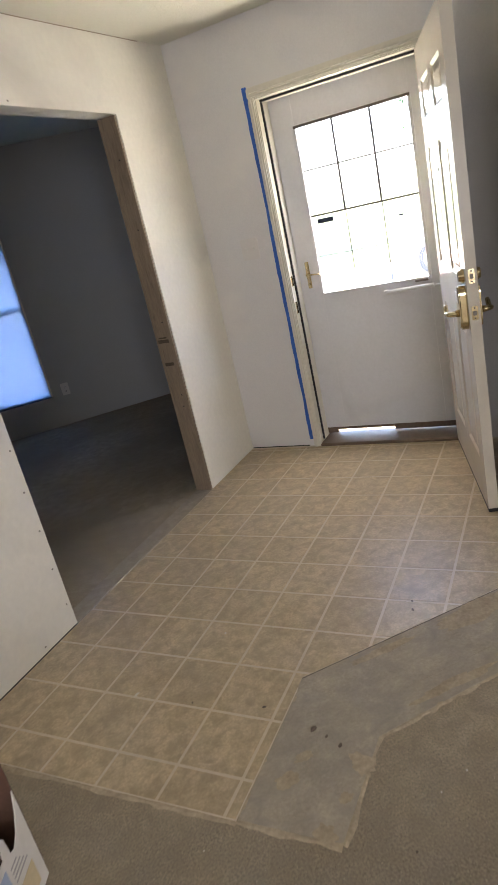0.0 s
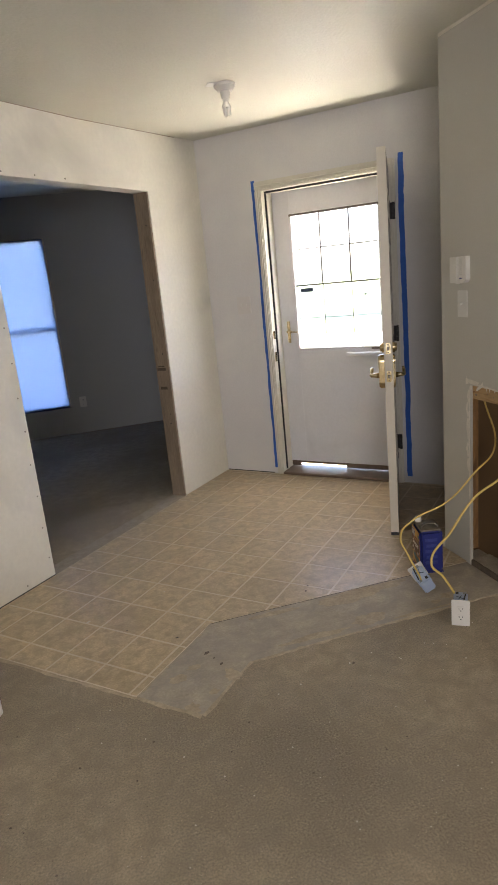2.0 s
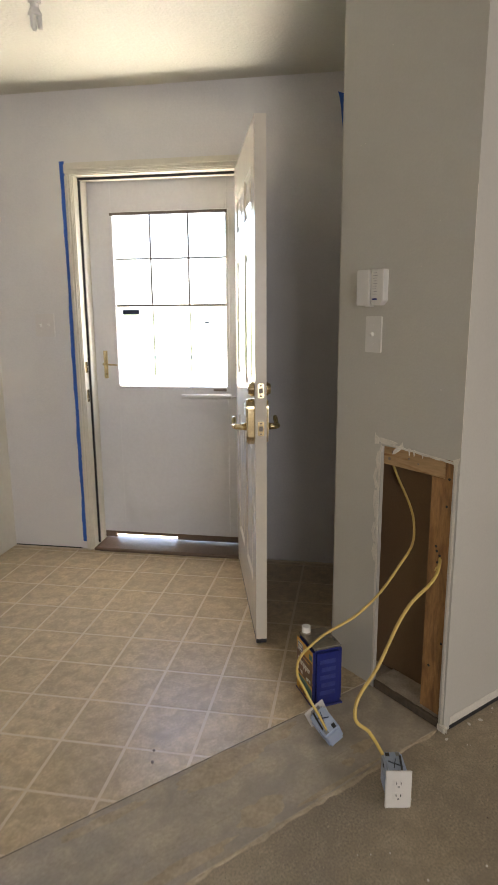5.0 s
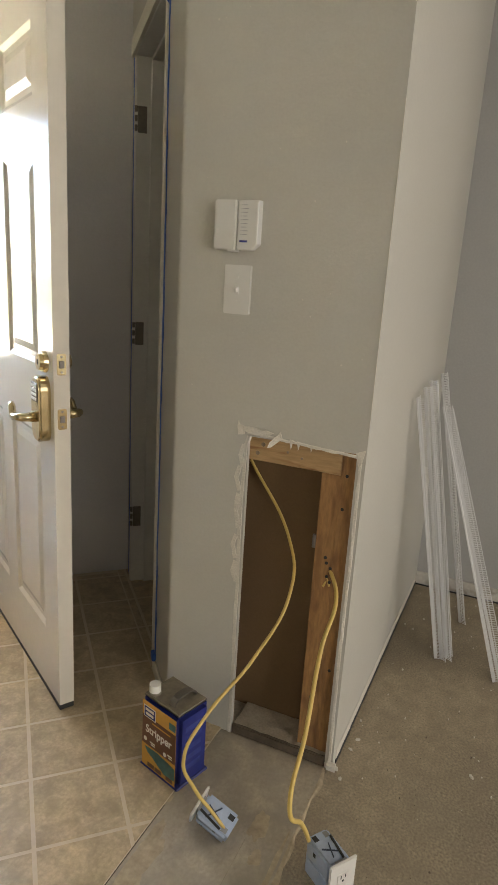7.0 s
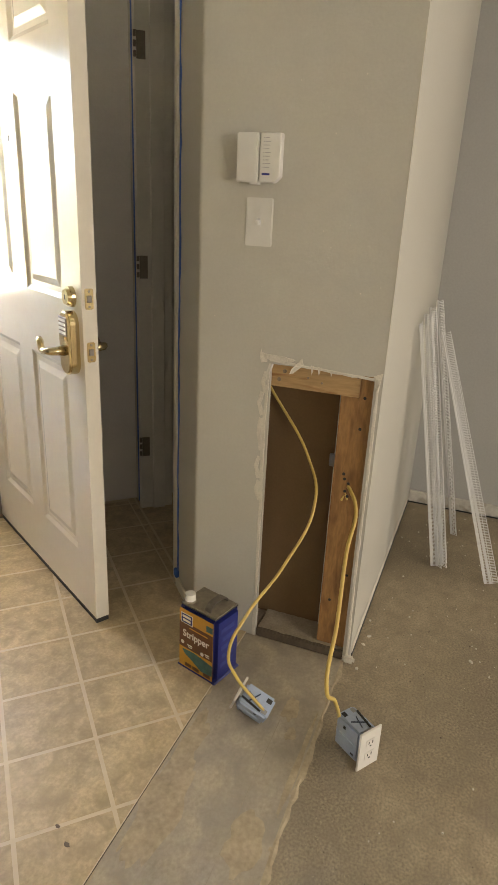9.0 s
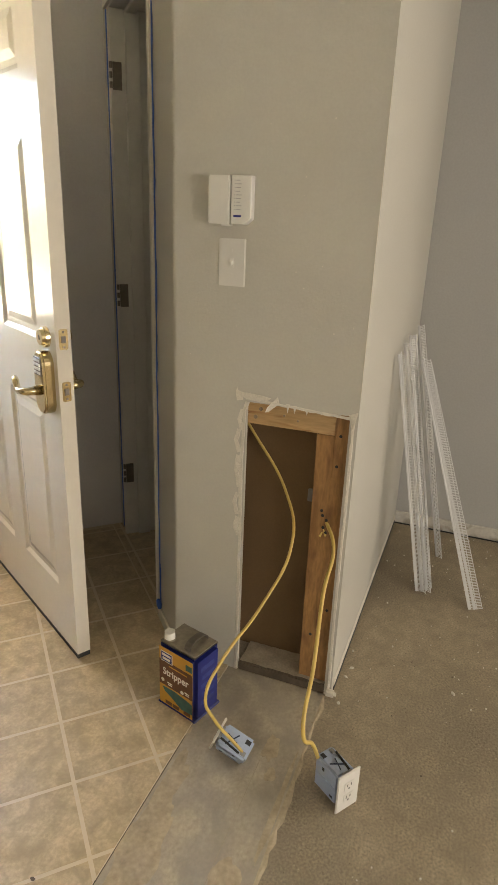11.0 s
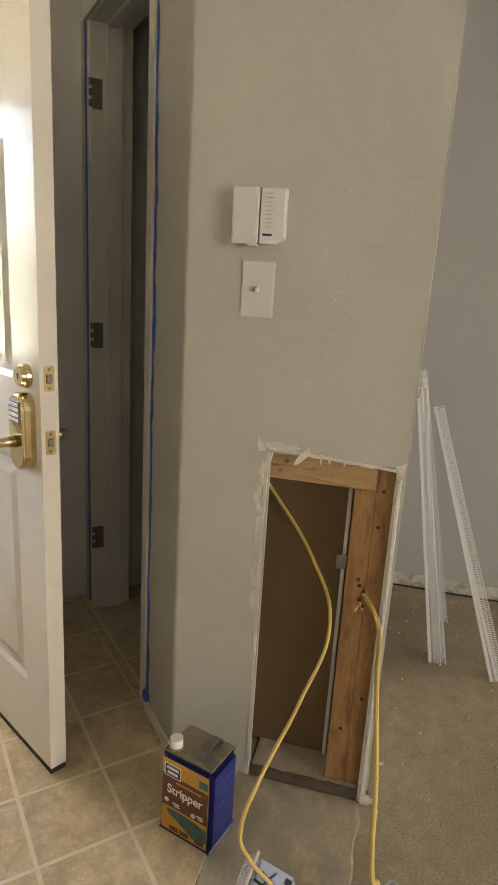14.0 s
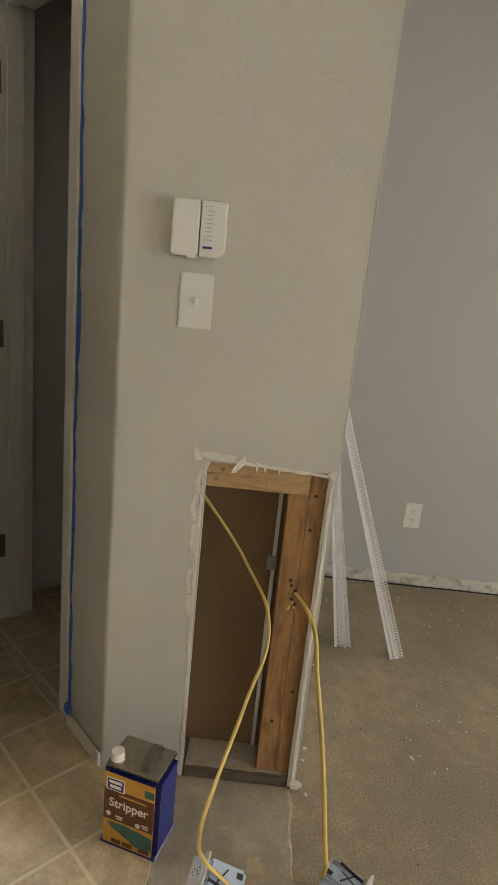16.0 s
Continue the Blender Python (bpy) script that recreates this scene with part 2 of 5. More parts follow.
def sweep(bm, points, radii, sides=14):
    """A smooth round bar through points, with its own radius at each."""
    pts = [Vector(p) for p in points]
    rings = []
    side = None
    for k, p in enumerate(pts):
        t = (pts[min(k + 1, len(pts) - 1)] - pts[max(k - 1, 0)]).normalized()
        side = (t.orthogonal() if side is None else side - t * side.dot(t)).normalized()
        up = t.cross(side)
        rings.append([bm.verts.new(p + radii[k] * (math.cos(a) * side + math.sin(a) * up)) for a in [2 * math.pi * q / sides for q in range(sides)]])
    for a, b in zip(rings, rings[1:]):
        for q in range(sides):
            bm.faces.new((a[q], a[(q + 1) % sides], b[(q + 1) % sides], b[q]))
    bm.faces.new(rings[0][::-1])
    bm.faces.new(rings[-1])
    bmesh.ops.recalc_face_normals(bm, faces=bm.faces)
    return bm


def prism(bm, outline, z0, z1):
    low = [bm.verts.new((x, y, z0)) for x, y in outline]
    top = [bm.verts.new((x, y, z1)) for x, y in outline]
    n = len(outline)
    bm.faces.new(top)
    bm.faces.new(low[::-1])
    for i in range(n):
        bm.faces.new((low[i], low[(i + 1) % n], top[(i + 1) % n], top[i]))
    bmesh.ops.recalc_face_normals(bm, faces=bm.faces)
    return bm


def mesh_of(name, bm, mat, smooth=False):
    me = bpy.data.meshes.new(name)
    bm.to_mesh(me)
    bm.free()
    me.materials.append(mat)
    if smooth:
        for p in me.polygons:
            p.use_smooth = True
    return me


def part(name, bm, mat, parent=None, label="", m=None, smooth=False):
    ob = new(name, mesh_of(name, bm, mat, smooth))
    if m is not None:
        ob.matrix_basis = m
    ob.parent = parent
    return tagged(ob, label)


def thing(name, m, label, category, group="", kind=""):
    ob = new(name)
    ob.empty_display_size = 0.1
    ob.matrix_basis = m
    return tagged(ob, label, category, group, kind)


def structure(name, bm, mat, label, category, m=None):
    return tagged(part(name, bm, mat, None, "", m), label, category, kind="structure")


def wall_mesh(length, z1, thick, openings=()):
    """A wall along x from 0, its face at y = 0, its body towards +y, with openings (x0, x1, z0, z1) through it."""
    xs = sorted({0, length, *[v for o in openings for v in o[:2]]})
    zs = sorted({0, z1, *[v for o in openings for v in o[2:]]})
    solid = lambda i, k: 0 <= i < len(xs) - 1 and 0 <= k < len(zs) - 1 and not any(
        o[0] <= (xs[i] + xs[i + 1]) / 2 <= o[1] and o[2] <= (zs[k] + zs[k + 1]) / 2 <= o[3] for o in openings)
    bm = bmesh.new()
    quad = lambda *c: bm.faces.new([bm.verts.new(p) for p in c])
    for i in range(len(xs) - 1):
        for k in range(len(zs) - 1):
            if not solid(i, k):
                continue
            a, b, c, d = xs[i], xs[i + 1], zs[k], zs[k + 1]
            quad((a, 0, c), (b, 0, c), (b, 0, d), (a, 0, d))
            quad((b, thick, c), (a, thick, c), (a, thick, d), (b, thick, d))
            if not solid(i - 1, k):
                quad((a, thick, c), (a, 0, c), (a, 0, d), (a, thick, d))
            if not solid(i + 1, k):
                quad((b, 0, c), (b, thick, c), (b, thick, d), (b, 0, d))
            if not solid(i, k - 1):
                quad((a, 0, c), (a, thick, c), (b, thick, c), (b, 0, c))
            if not solid(i, k + 1):
                quad((a, 0, d), (b, 0, d), (b, thick, d), (a, thick, d))
    bmesh.ops.remove_doubles(bm, verts=bm.verts, dist=1e-5)
    return bm


# ---- structure ----
OUTLINE = [(-2.3, -4.1), (3.355, -4.1), (3.355, 2.30), (1.27, 4.385), (1.62, 4.735), (1.62, 6.64), (-1.62, 6.64), (-1.62, 1.33), (-2.3, 0.65)]
floor = structure("floor", prism(bmesh.new(), OUTLINE, -0.12, 0.0), CONCRETE, "bare brown concrete floor with glue residue and dust", "floor")


def ceil_at(x, y):
    """The ceiling's height: it rises a little towards the front door."""
    return CEIL + 0.027 * max(0.0, (x + y) / R2 - 2.65)


roof = prism(bmesh.new(), OUTLINE, CEIL, CEIL + 0.22)
bmesh.ops.bisect_plane(roof, geom=roof.verts[:] + roof.edges[:] + roof.faces[:], plane_co=(*[2.65 / R2] * 2, 0), plane_no=(1, 1, 0))
for v in roof.verts:
    v.co.z += ceil_at(v.co.x, v.co.y) - CEIL
structure("ceiling", roof, CEILING, "textured off-white drywall ceiling", "ceiling")

# left wall of the entry, with the wide framed opening
lw = entry(WALL_U, -1.03) @ pose(0, 0, 0, 0, 0, 90)
structure("wall_entry_left", wall_mesh(WALL_V + 0.50 + 1.03, WALL_TOP, 0.115, [(1.916 + 1.03, 3.24 + 1.03, 0, 2.11)]), PRIMER,
          "primed and patched drywall with a wide framed opening", "wall", lw)
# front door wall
structure("wall_front", wall_mesh(2.085 + 0.75, WALL_TOP, 0.14, [(2.085 - 1.595, 2.085 - 0.665, 0, 2.10)]), LIFTEDPAINT,
          "drywall round the front door, cool light put into its paint", "wall", entry(WALL_U, WALL_V))
# closet wall of the entry
CE = entry(CLOSET_U, 2.869) @ pose(0, 0, 0, 0, 0, -2.8) @ pose(-CLOSET_U, -2.869, 0)
cw = CE @ pose(CLOSET_U, WALL_V + 0.03, 0, 0, 0, -90)
structure("wall_closet", wall_mesh(WALL_V + 0.03 - 2.869 - 0.0089, WALL_TOP, 0.11, [(0.137, 0.782, 0, 2.10)]), PAINT, "greige painted drywall with a closet doorway", "wall", cw)
# short wall with the cut hole
hw = pose(HOLE_X, 2.1281, 0, 0, 0, -90)
hole_wall = structure("wall_hole", wall_mesh(2.1281 - RIGHT_Y, WALL_TOP, 0.0127, [(2.1281 - 1.908, 2.1281 - 1.613, 0, 0.925)]), PAINT,
                      "greige painted drywall with a rough hole cut open", "wall", hw)
structure("wall_hole_back", wall_mesh(0.583, CEIL, 0.0127), KRAFT, "brown paper back of the drywall inside the hole", "wall", pose(2.03, 2.19, 0, 0, 0, -90))
structure("rounded_corner", tube(bmesh.new(), (HOLE_X + 0.02, 2.1281, 0), (HOLE_X + 0.02, 2.1281, WALL_TOP), 0.02, sides=40), PAINT, "rounded painted drywall corner", "wall")
structure("wall_right", wall_mesh(FAR_X - HOLE_X - 0.0127, WALL_TOP, 0.0127), PAINT, "pale painted drywall beside the hole", "wall", pose(HOLE_X + 0.0127, RIGHT_Y, 0))
structure("wall_far", wall_mesh(6.5, WALL_TOP, 0.12, [(3.45, 5.65, 0.4, 2.1)]), GREYWALL, "grey painted drywall with a low white skirting", "wall", pose(FAR_X, 2.40, 0, 0, 0, -90))
structure("wall_south", wall_mesh(5.6, CEIL, 0.12, [(3.2, 5.2, 0.45, 2.05)]), PAINT, "greige painted wall", "wall", pose(FAR_X, -4.0, 0, 0, 0, 180))
# unseen panels added behind the lamps to keep the sun from coming in
structure("window_blind", block(0, 2.3, 0.13, 0.15, 0.3, 2.2), CEILING, "added unseen white panel keeping sun out of the opening", "blind", pose(FAR_X, -1.0, 0, 0, 0, -90))
structure("window_blind", block(0, 2.2, 0.13, 0.15, 0.35, 2.15), CEILING, "added unseen white panel keeping sun out of the opening", "blind", pose(0.135, -4.0, 0, 0, 0, 180))
structure("wall_west", wall_mesh(4.9, CEIL, 0.12), PAINT, "greige painted wall", "wall", pose(-2.18, -4.0, 0, 0, 0, 90))
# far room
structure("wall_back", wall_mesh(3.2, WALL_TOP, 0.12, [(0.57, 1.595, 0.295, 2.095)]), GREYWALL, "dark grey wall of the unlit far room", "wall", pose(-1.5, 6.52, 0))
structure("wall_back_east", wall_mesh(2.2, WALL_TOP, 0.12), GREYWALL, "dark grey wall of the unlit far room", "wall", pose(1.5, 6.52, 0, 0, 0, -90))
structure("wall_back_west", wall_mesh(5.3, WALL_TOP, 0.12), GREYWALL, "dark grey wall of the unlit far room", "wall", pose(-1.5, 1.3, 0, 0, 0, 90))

# the fallen outlet box lies tilted, its narrow end up and its plate away from the room
_along = Vector((0.0, -math.cos(radians(21)), -math.sin(radians(21))))
_up = (_along.cross(Vector((0, 0, 1)))).cross(_along).normalized()
_side = _along.cross(_up)
_up = _up * math.cos(radians(32)) + _side * math.sin(radians(32))
LYING = Matrix.Translation((1.572, 1.828, 0.0835)) @ Matrix([_along.cross(_up), _along, _up]).transposed().to_4x4()

# cable lines, from the wall to the boxes
CABLE_A = [(2.025, 1.940, 0.83), (1.971, 1.790, 0.648), (1.805, 1.719, 0.561), (1.695, 1.758, 0.438), (1.537, 1.806, 0.357), (1.487, 1.825, 0.291), (1.517, 1.812, 0.182), LYING @ Vector((0.004, 0.044, 0.060)), LYING @ Vector((0.012, 0.084, 0.044))]
CABLE_B = [(1.968, 1.672, 0.600), (1.868, 1.614, 0.562), (1.726, 1.601, 0.501), (1.592, 1.581, 0.376), (1.486, 1.569, 0.257), (1.531, 1.555, 0.194), (1.596, 1.546, 0.08)]

# ---- openings: jambs, casings, windows ----
E = entry(0, 0)
post = thing("opening_jamb", E, "weathered brown board lining the wide opening", "door jamb", kind="structure")
part("board", block(-2.197, -2.088, 3.222, 3.2385, 0, 2.108, bevel=0.002), JAMBWOOD, post)
for z in (0.55, 0.62, 1.05, 1.55, 1.9):
    part("nail", tube(bmesh.new(), (-2.12 - 0.03 * (z % 0.3), 3.2225, z), (-2.12 - 0.03 * (z % 0.3), 3.2195, z), 0.004, sides=8), DARK, post)

for z0, z1, u0, u1 in ((0.932, 0.952, -2.186, -2.114), (0.958, 0.966, -2.176, -2.124), (0.798, 0.818, -2.178, -2.120)):
    part("knot", block(u0, u1, 3.2212, 3.2225, z0, z1, bevel=0.0006), DARKWOOD, post, "dark knotty streak")

door_frame = thing("front_door_frame", E, "cream painted front door frame with brown threshold", "door frame", kind="structure")
JL, JR, JH = -1.575, -0.682, 2.078
for name, a in (("jamb", (JL - 0.02, JL, 3.85, 4.062, 0, JH)), ("jamb", (JR, JR + 0.018, 3.85, 4.062, 0, JH)), ("head_jamb", (JL - 0.02, JR + 0.018, 3.85, 4.062, JH, JH + 0.02))):
    part(name, block(*a, bevel=0.001), TRIM, door_frame)
for name, a in (("casing", (JL - 0.046, JL - 0.006, 3.838, 3.858, 0.0, JH + 0.006)), ("casing", (JR + 0.006, JR + 0.054, 3.838, 3.858, 0.0, JH + 0.006)), ("head_casing", (JL - 0.046, JR + 0.054, 3.836, 3.858, JH + 0.006, JH + 0.062))):
    part(name, block(*a, bevel=0.006, segments=2), TRIM, door_frame)
for a in ((JL - 0.034, JL - 0.022, 3.833, 3.84, 0.0, JH), (JR + 0.026, JR + 0.038, 3.833, 3.84, 0.0, JH), (JL - 0.03, JR + 0.03, 3.831, 3.838, JH + 0.022, JH + 0.034)):
    part("moulding", block(*a, bevel=0.003), TRIM, door_frame)
for a in ((JL, JL + 0.015, 3.91, 3.945, 0.03, JH - 0.015), (JR - 0.015, JR, 3.91, 3.945, 0.03, JH - 0.015), (JL, JR, 3.91, 3.945, JH - 0.015, JH)):
    part("door_stop", block(*a, bevel=0.002), TRIM, door_frame)
for a in ((JL + 0.0005, JL + 0.012, 3.903, 3.911, 0.03, JH - 0.015), (JL, JR, 3.903, 3.911, JH - 0.013, JH - 0.001)):
    part("weatherstrip", block(*a), DARK, door_frame)
part("threshold", block(JL, JR, 3.835, 4.06, 0.0, 0.022, bevel=0.006), THRESH, door_frame, "worn brown threshold")
for z0, z1 in ((0.88, 0.95), (1.045, 1.105)):
    part("strike_plate", block(JL - 0.0005, JL + 0.0015, 3.865, 3.895, z0, z1, bevel=0.0005), BRASS, door_frame, "brass strike plate")

for z in (0.312, 1.058, 1.828):
    jamb_hinge = part("jamb_hinge", block(JR + 0.016, JR + 0.052, 3.826, 3.8365, z - 0.05, z + 0.05, bevel=0.001), DARKMETAL, door_frame, "dark bronze hinge")
    for k in range(3):
        part("knuckle", tube(bmesh.new(), (JR + 0.046, 3.824, z - 0.052 + k * 0.036), (JR + 0.046, 3.824, z - 0.020 + k * 0.036), 0.008, sides=10), DARKMETAL, jamb_hinge)

closet_frame = thing("closet_door_frame", CE, "grey-white closet door frame with its door taken off", "door frame", kind="structure")
for name, a in (("jamb", (-0.152, -0.008, 3.735, 3.753, 0, 2.080)), ("jamb", (-0.152, -0.038, 3.110, 3.150, 0, 2.080)), ("head_jamb", (-0.152, -0.008, 3.110, 3.753, 2.080, 2.098))):
    part(name, block(*a, bevel=0.001), DARKTRIM, closet_frame)
for name, a in (("casing", (-0.1545, -0.152, 3.742, 3.764, 0, 2.085)), ("casing", (-0.159, -0.152, 3.088, 3.112, 0.05, 2.085)), ("head_casing", (-0.164, -0.152, 3.088, 3.790, 2.085, 2.142))):
    part(name, block(*a, bevel=0.001, segments=2), TRIM, closet_frame)
for a in ((-0.098, -0.045, 3.723, 3.735, 0, 2.080), (-0.098, -0.06, 3.150, 3.162, 0, 2.080), (-0.098, -0.06, 3.150, 3.735, 2.068, 2.080)):
    part("door_stop", block(*a, bevel=0.002), DARKTRIM, closet_frame)
for z in (0.31, 1.09, 1.87):
    hinge = part("hinge", block(-0.145, -0.112, 3.732, 3.736, z - 0.045, z + 0.045, bevel=0.001), BRONZE, closet_frame, "dull metal hinge leaf")
    for k in range(3):
        part("knuckle", tube(bmesh.new(), (-0.152, 3.731, z - 0.04 + k * 0.032), (-0.152, 3.731, z - 0.02 + k * 0.032), 0.0055, sides=10), BRONZE, hinge)


def tape_strip(u, v, z0, z1, w, facing, seed):
    """A strip of tape with an uneven edge, on a wall of the entry: facing 'v' lies on the front wall, 'u' on the closet wall."""
    rnd = random.Random(seed)
    bm = bmesh.new()
    n = 46
    rows = []
    drift = 0.0
    for i in range(n + 1):
        z = z0 + (z1 - z0) * i / n
        drift = 0.8 * drift + rnd.uniform(-0.003, 0.003)
        a, b = -w / 2 + drift + (rnd.uniform(-0.004, 0.007) if facing == "u" else 0.0), w / 2 + drift * 0.6 + rnd.uniform(-0.002, 0.002)
        lift = 0.0015 + 0.0015 * rnd.random()
        row = []
        for s in (a, b):
            for h in (lift, 0.0002):
                row.append(bm.verts.new((u + s, v - h, z) if facing == "v" else (u - h, v + s, z)))
        rows.append(row)
    for lo, hi in zip(rows, rows[1:]):
        for i, j in ((0, 2), (2, 3), (3, 1), (1, 0)):
            bm.faces.new((lo[i], lo[j], hi[j], hi[i]))
    bmesh.ops.recalc_face_normals(bm, faces=bm.faces)
    return bm


for args, where in (((-1.634, 3.859, 0.05, 2.152, 0.026, "v", 1), "beside the front door frame"), ((-0.592, 3.859, 0.05, 2.165, 0.034, "v", 2), "behind the open front door"),
                    ((-0.151, 3.785, 0.02, 2.10, 0.034, "u", 3), "in the corner beside the closet frame"), ((-0.151, 3.079, 0.06, 2.13, 0.014, "u", 4), "beside the closet frame")):
    strip = thing("masking_tape", CE if args[5] == "u" else E, "blue masking tape strip " + where, "tape", "tape strips")
    part("strip", tape_strip(*args), TAPE, strip)
    if args[6 - 1] == "u" and args[1] < 3.5:
        curl = bmesh.new()
        pts = [(0.0, 2.02, 0.006), (0.0, 2.06, 0.012), (0.002, 2.10, 0.018), (0.004, 2.135, 0.026), (0.006, 2.155, 0.034)]
        prev = None
        for du, z, w in pts:
            row = [curl.verts.new((-0.158 + du - w, 3.070, z + 0.004)), curl.verts.new((-0.156 + du, 3.070 + w * 0.5, z - 0.004))]
            if prev:
                curl.faces.new((prev[0], prev[1], row[1], row[0]))
            prev = row
        bmesh.ops.solidify(curl, geom=curl.faces[:], thickness=0.0008)
        part("curled_end", curl, TAPE, strip, "peeling curled end of the tape")
        foot = block(-0.166, -0.152, 3.056, 3.088, 0.045, 0.075, bevel=0.004)
        part("crumpled_end", foot, TAPE, strip, "crumpled lower end of the tape")

for a, m in (((0.0, 5.5, -0.012, 0.0, 0.006, 0.064), pose(FAR_X, RIGHT_Y, 0, 0, 0, -90)),):
    structure("baseboard", block(a[0], a[1], a[2], a[3], a[4], a[5], bevel=0.003), DIRTYTRIM, "low chipped and dusty skirting board along the far wall", "baseboard", m)
# black strip painted in for the shade under the skirting
structure("floor_gap", block(0.0, 4.5, -0.015, -0.0125, 0.0, 0.007, bevel=0.001), DARK, "painted gap shade under the skirting board", "trim", pose(FAR_X, RIGHT_Y, 0, 0, 0, -90))
structure("corner_base", block(CLOSET_U - 0.010, CLOSET_U - 0.001, 2.872, 3.085, 0.0, 0.045, bevel=0.003), TRIM, "short worn piece of skirting by the closet frame", "baseboard", CE)

# black strips on the wall foot paint the shade of the gap below
for u0, u1, v0, v1, where in ((WALL_U, WALL_U + 0.002, -1.0, 1.916, "left wall"), (-2.08, -1.66, WALL_V - 0.002, WALL_V, "front wall")):
    structure("drywall_gap", block(u0, u1, v0, v1, 0.0, 0.009), DARK, "painted gap shade under the drywall of the " + where, "trim", E)
def under_ceiling(bm, m):
    """Lifts a strip so that it follows the ceiling."""
    bmesh.ops.transform(bm, matrix=m, verts=bm.verts)
    for v in bm.verts:
        v.co.z += ceil_at(v.co.x, v.co.y) - CEIL
    return bm


for v0, v1 in ((-1.0, 2.65), (2.65, 3.62)):
    structure("ceiling_crack", under_ceiling(block(WALL_U, WALL_U + 0.0015, v0, v1, CEIL - 0.003, CEIL), E), JAMBWOOD, "thin crack between ceiling and left wall", "trim")
structure("caulk_line", under_ceiling(block(HOLE_X - 0.003, HOLE_X - 0.0002, RIGHT_Y, 2.125, CEIL - 0.014, CEIL + 0.002), pose(0, 0, 0)), TRIM, "pale caulk line along the ceiling", "trim")
structure("caulk_line", under_ceiling(block(HOLE_X + 0.013, FAR_X - 0.002, RIGHT_Y - 0.003, RIGHT_Y - 0.0002, CEIL - 0.014, CEIL + 0.002), pose(0, 0, 0)), TRIM, "pale caulk line along the ceiling", "trim")
structure("caulk_line", under_ceiling(block(CLOSET_U - 0.003, CLOSET_U - 0.0002, 2.88, 3.84, CEIL - 0.014, CEIL + 0.002), CE), TRIM, "pale caulk line along the ceiling", "trim")
screws = thing("drywall_screws", E, "row of drywall screw dimples along the opening edge", "screw")
for k in range(11):
    part("screw", tube(bmesh.new(), (WALL_U - 0.001, 1.895 - 0.006 * (k % 2), 0.12 + 0.18 * k), (WALL_U + 0.0008, 1.895 - 0.006 * (k % 2), 0.12 + 0.18 * k), 0.0045, sides=8), BRONZE, screws)
for k in range(5):
    part("screw", tube(bmesh.new(), (WALL_U - 0.001, 0.6 + 0.28 * k, 0.035), (WALL_U + 0.0008, 0.6 + 0.28 * k, 0.035), 0.0045, sides=8), BRONZE, screws)
for k in range(3):
    part("screw", tube(bmesh.new(), (WALL_U - 0.001, 2.05 + 0.22 * k, 2.128), (WALL_U + 0.0008, 2.05 + 0.22 * k, 2.128), 0.0045, sides=8), BRONZE, screws)

structure("drywall_edge", block(HOLE_X + 0.03, FAR_X - 0.02, RIGHT_Y - 0.0022, RIGHT_Y - 0.0002, 0.0145, 0.046, bevel=0.0006), GYPSUM, "raw pale bottom edge of the drywall", "trim")
# the shade under this wall is a black strip too
structure("drywall_gap", block(HOLE_X + 0.03, FAR_X - 0.013, RIGHT_Y - 0.003, RIGHT_Y - 0.0002, 0.0, 0.014), DARK, "painted gap shade under the right wall's drywall", "trim")

# far room window with film
back_window = thing("window_1", pose(0, 0, 0), "tall low window covered with pale blue frosted film", "window", kind="structure")
WX0, WX1, WZ0, WZ1 = -0.93, 0.095, 0.295, 2.095
for a in ((WX0, WX0 + 0.035, WZ0, WZ1), (WX1 - 0.028, WX1, WZ0, WZ1), (WX0 + 0.035, WX1 - 0.028, WZ0, WZ0 + 0.03), (WX0 + 0.035, WX1 - 0.028, WZ1 - 0.03, WZ1)):
    part("window_frame", block(a[0], a[1], 6.55, 6.61, a[2], a[3], bevel=0.003), WHITE, back_window)
part("meeting_rail", block(WX0 + 0.035, WX1 - 0.028, 6.57, 6.60, 1.14, 1.175, bevel=0.003), WHITE, back_window)
film = part("film", block(WX0 - 0.002, WX1 - 0.016, 6.540, 6.5415, WZ0 - 0.002, WZ1 - 0.005), SHADE, back_window, "pale blue frosted film")
for a in ((1.175, WZ1 - 0.03), (WZ0 + 0.03, 1.14)):
    pane = part("pane", block(WX0 + 0.035, WX1 - 0.028, 6.583, 6.587, a[0], a[1]), GLASS, back_window)
    pane.visible_shadow = False

# ---- storm door ----
storm = thing("storm_door", entry(0, 4.03), "closed white storm door with a divided glass upper half", "door", kind="structure")
GU0, GU1, GZ0, GZ1, GM = -1.440, -0.792, 0.952, 1.905, 1.412
SU0, SU1, SZ0, SZ1 = -1.573, -0.684, 0.066, 2.076
for name, a in (("stile", (SU0, GU0, SZ0, SZ1)), ("stile", (GU1, SU1, SZ0, SZ1)), ("top_rail", (GU0, GU1, GZ1, SZ1)), ("kick_panel", (GU0, GU1, SZ0, GZ0))):
    part(name, block(a[0], a[1], -0.018, 0.018, a[2], a[3], bevel=0.001), STORM, storm)
for a in ((GU0 - 0.012, GU0 + 0.006, GZ0 - 0.01, GZ1 + 0.01), (GU1 - 0.006, GU1 + 0.012, GZ0 - 0.01, GZ1 + 0.01), (GU0 + 0.006, GU1 - 0.006, GZ1 - 0.008, GZ1 + 0.01), (GU0 + 0.006, GU1 - 0.006, GZ0 - 0.01, GZ0 + 0.006)):
    part("glass_stop", block(a[0], a[1], -0.024, -0.016, a[2], a[3], bevel=0.002), STORM, storm)
